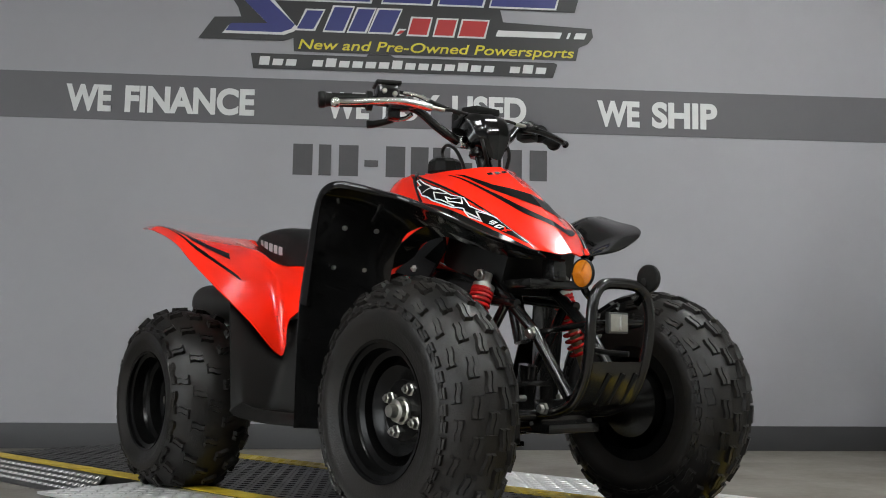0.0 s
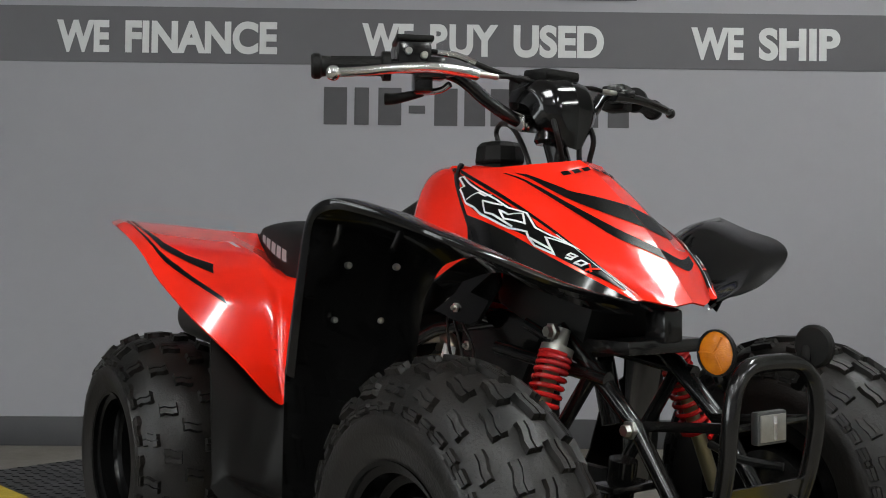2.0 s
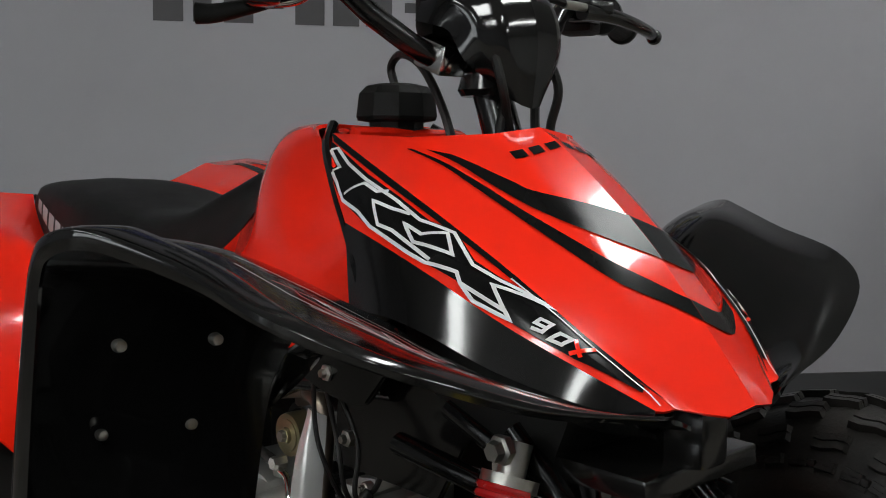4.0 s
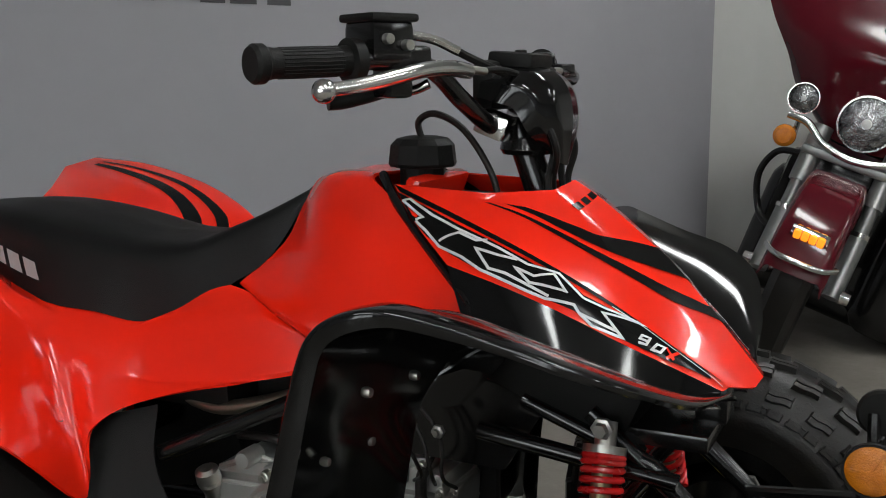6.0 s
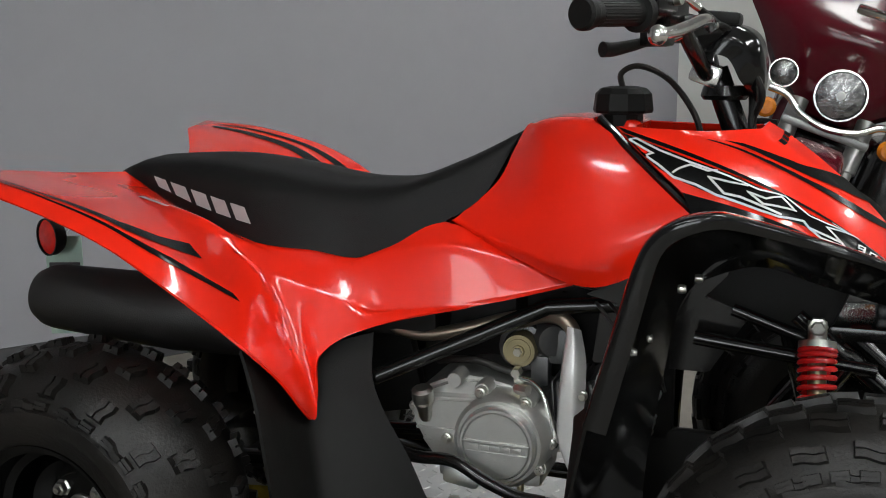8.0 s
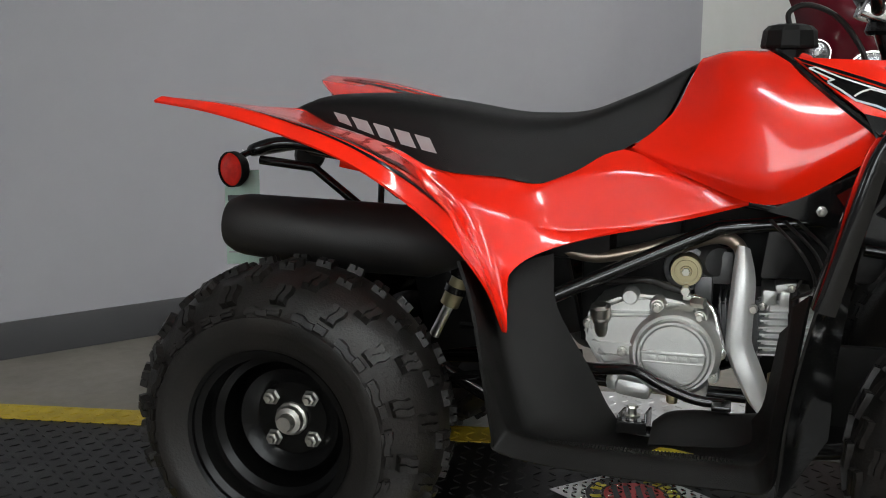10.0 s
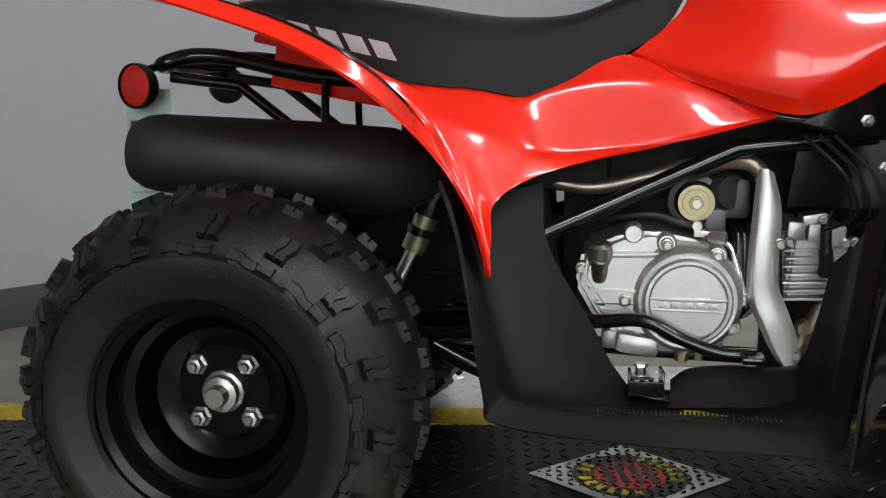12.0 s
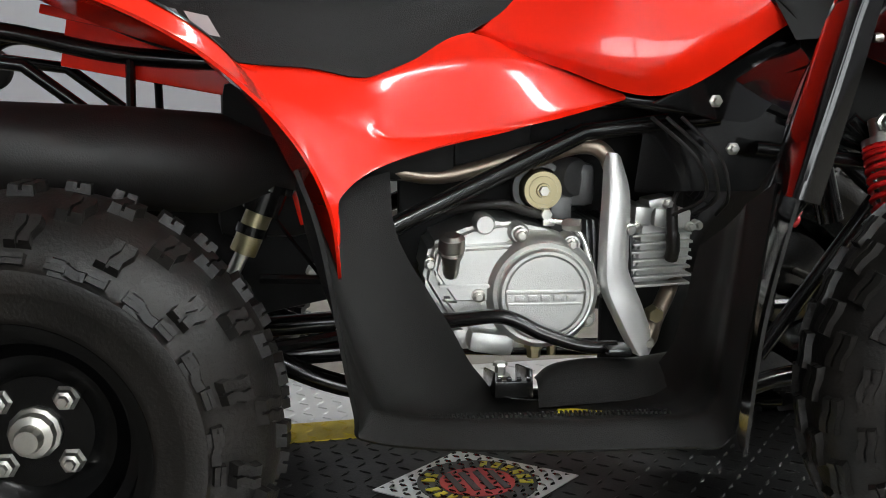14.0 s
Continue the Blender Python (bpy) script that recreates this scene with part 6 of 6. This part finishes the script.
# ---------------------------------------------------------------- the motorcycle parked behind
def motorcycle():
    turn = pose(2.724, 3.880, 0.822, 0, 0, 125.6) @ pose(0, 0, 0, 0, -20, 0)
    bike2 = thing("motorcycle", "maroon touring motorcycle with chrome lamps leaning on its stand", "motorcycle", turn)

    def lamp(name, x, y, z, r, label):
        shell = part(name, turned([(0, -0.10 * r / 0.09), (r * 0.6, -0.09 * r / 0.09), (r, -0.03), (r * 1.02, 0.01), (r * 1.0, 0.018), (r * 0.94, 0.018)], 36, pose(x, y, z)), CHROME, bike2, label)
        part("lens", turned([(0, 0.022), (r * 0.5, 0.019), (r * 0.93, 0.008), (r * 0.93, 0.0)], 36, pose(x, y, z)), CLEAR_LENS, shell, "clear faceted lens")
        part("bulb", turned([(0, 0.034), (r * 0.16, 0.03), (r * 0.18, 0.02)], 16, pose(x, y, z)), WHITE_PRINT, shell)

    lamp("headlamp", 0, 0, 0, 0.092, "large round chrome headlamp")
    lamp("spot_lamp", 0.215, -0.01, 0.01, 0.052, "small round chrome spot lamp")
    lamp("spot_lamp", -0.215, -0.01, 0.01, 0.052, "small round chrome spot lamp")
    for s in (1, -1):
        part("turn_signal", turned([(0, 0.03), (0.025, 0.027), (0.037, 0.015), (0.038, 0.0), (0.03, -0.02), (0, -0.02)], 24, pose(s * 0.225, 0.0, -0.125)), AMBER, bike2, "round amber turn signal")
        part("signal_stem", tube([(s * 0.2, -0.02, -0.12), (s * 0.205, -0.015, -0.05)], 0.010, 8, smooth=False), CHROME, bike2)
        part("fork_cover", tube([(s * 0.125, -0.06, -0.06), (s * 0.125, 0.0, -0.25)], 0.034, 18, smooth=False), FORK_GREY, bike2)
        part("fork_leg", tube([(s * 0.125, 0.0, -0.24), (s * 0.125, 0.03, -0.34), (s * 0.125, 0.035, -0.345), (s * 0.125, 0.13, -0.55)], lambda f: 0.024 if f < 0.4 else 0.031, 18, smooth=False), FORK_GREY, bike2, "grey fork leg")
        part("fork_band", tube([(s * 0.125, 0.03, -0.335), (s * 0.125, 0.034, -0.35)], 0.035, 18, smooth=False), CHROME, bike2)
        part("axle_cap", turned([(0, 0.03), (0.02, 0.03), (0.024, 0)], 14, pose(s * 0.15, 0.14, -0.53, 0, 0, -90 * s)), CHROME, bike2)
    part("lamp_bar", tube([(0.24, 0.0, -0.055), (0.17, 0.01, -0.06), (0.10, 0.02, -0.105), (0, 0.025, -0.125), (-0.10, 0.02, -0.105), (-0.17, 0.01, -0.06), (-0.24, 0.0, -0.055)], 0.013, 12), CHROME, bike2, "bent chrome lamp bar")
    part("fork_bridge", block((0.32, 0.08, 0.03), pose(0, -0.03, -0.14), 0.008), FORK_GREY, bike2)
    grid = surface([[(s * 0.098, (0.355 - 0.012 * abs(s) ** 3) * math.cos(a) + 0.12, (0.355 - 0.012 * abs(s) ** 3) * math.sin(a) - 0.53 - (0.035 if abs(s) > 0.95 else 0)) for a in [radians(d) for d in (165, 130, 100, 70, 40, 12)]] for s in (-1, -0.85, -0.5, 0, 0.5, 0.85, 1)], 28, 20)
    part("front_fender", skin(grid, 0.004, flip=True), MAROON, bike2, "maroon front fender")
    for x in (-0.036, -0.012, 0.012, 0.036):
        part("fender_lamp", block((0.0225, 0.03, 0.038), pose(x, 0.425, -0.335, -35, 0, 0), 0.007), AMBER_GLOW, bike2, "lit amber fender lamp")
    part("lamp_bezel", block((0.116, 0.02, 0.06), pose(0, 0.418, -0.342, -35, 0, 0), 0.008), CHROME, bike2)
    part("fender_trim", tube([(-0.108, 0.39, -0.41), (-0.07, 0.455, -0.415), (0, 0.472, -0.415), (0.07, 0.455, -0.415), (0.108, 0.39, -0.41)], 0.010, 10), CHROME, bike2)
    part("front_wheel", turned([(0.20, -0.05), (0.27, -0.06), (0.31, -0.035), (0.32, 0), (0.31, 0.035), (0.27, 0.06), (0.20, 0.05), (0.19, 0)], 48, pose(0, 0.12, -0.53, 0, 0, 90), True), RUBBER, bike2, "black front tyre")
    rows = []
    for z, w, f in ((-0.10, 0.17, -0.07), (-0.02, 0.27, -0.04), (0.08, 0.34, -0.01), (0.20, 0.45, -0.03), (0.31, 0.52, -0.08), (0.42, 0.51, -0.13), (0.50, 0.40, -0.17)):
        rows.append([(s * w, f - 0.14 * abs(s) ** 2.2 - 0.035 - (0.06 * (1 - abs(s)) if z < 0.1 else 0), z + 0.05 * abs(s) ** 3) for s in (-1, -0.8, -0.45, 0, 0.45, 0.8, 1)])
    fairing = surface(rows, 30, 30)
    part("fairing", skin(fairing, 0.006, flip=False), MAROON, bike2, "maroon bat-wing fairing")
    part("fairing_badge", block((0.26, 0.012, 0.035), pose(-0.06, 0.0, 0.30, -22, 0, 0), 0.01), CHROME, bike2, "bright slotted fairing trim")
    part("windscreen_trim", tube([(0.30, -0.27, 0.53), (0.15, -0.19, 0.50), (0, -0.165, 0.49), (-0.15, -0.19, 0.50), (-0.30, -0.27, 0.53)], 0.009, 8), CHROME, bike2)
    screen = surface([[(x, -0.17 - 0.9 * x * x, 0.50), (x, -0.22 - 0.9 * x * x, 0.58), (x, -0.28 - 0.9 * x * x, 0.66)] for x in (-0.3, -0.15, 0, 0.15, 0.3)], 8, 14)
    part("windscreen", skin(screen, 0.004), BLACK_GLOSS, bike2, "dark low windscreen")
    part("engine_block", joined(block((0.34, 0.5, 0.42), pose(0, -0.65, -0.45), 0.05), block((0.42, 0.2, 0.10), pose(0, -0.45, -0.66), 0.03)), BLACK_PAINT, bike2)
    part("hose_loop", tube([(0.16, -0.10, -0.17), (0.24, -0.14, -0.20), (0.27, -0.16, -0.30), (0.22, -0.16, -0.42), (0.15, -0.12, -0.46)], 0.012, 10), BLACK_PAINT, bike2, "black hose loop beside the fork")
    part("crash_guard", block((0.62, 0.22, 0.50), pose(-0.05, -0.50, -0.50), 0.10, 4), BLACK_PAINT, bike2, "black lower body and guards")
    part("guard_panel", block((0.34, 0.5, 0.62), pose(-0.36, -0.42, -0.40), 0.10, 4), BLACK_PAINT, bike2, "black leg guard and lower panel")
    part("tank", block((0.30, 0.55, 0.22), pose(0, -0.62, -0.02), 0.08, 4), MAROON, bike2)
    part("lower_fairing", block((0.44, 0.14, 0.34), pose(0, -0.42, -0.35), 0.05), BLACK_PAINT, bike2)
    part("rear_body", block((0.40, 0.9, 0.5), pose(0, -1.25, -0.30), 0.1, 4), MAROON, bike2)
    part("rear_wheel", turned([(0.18, -0.06), (0.27, -0.07), (0.31, -0.04), (0.32, 0), (0.31, 0.04), (0.27, 0.07), (0.18, 0.06), (0.17, 0)], 40, pose(0, -1.45, -0.64, 0, 0, 90), True), RUBBER, bike2)


motorcycle()
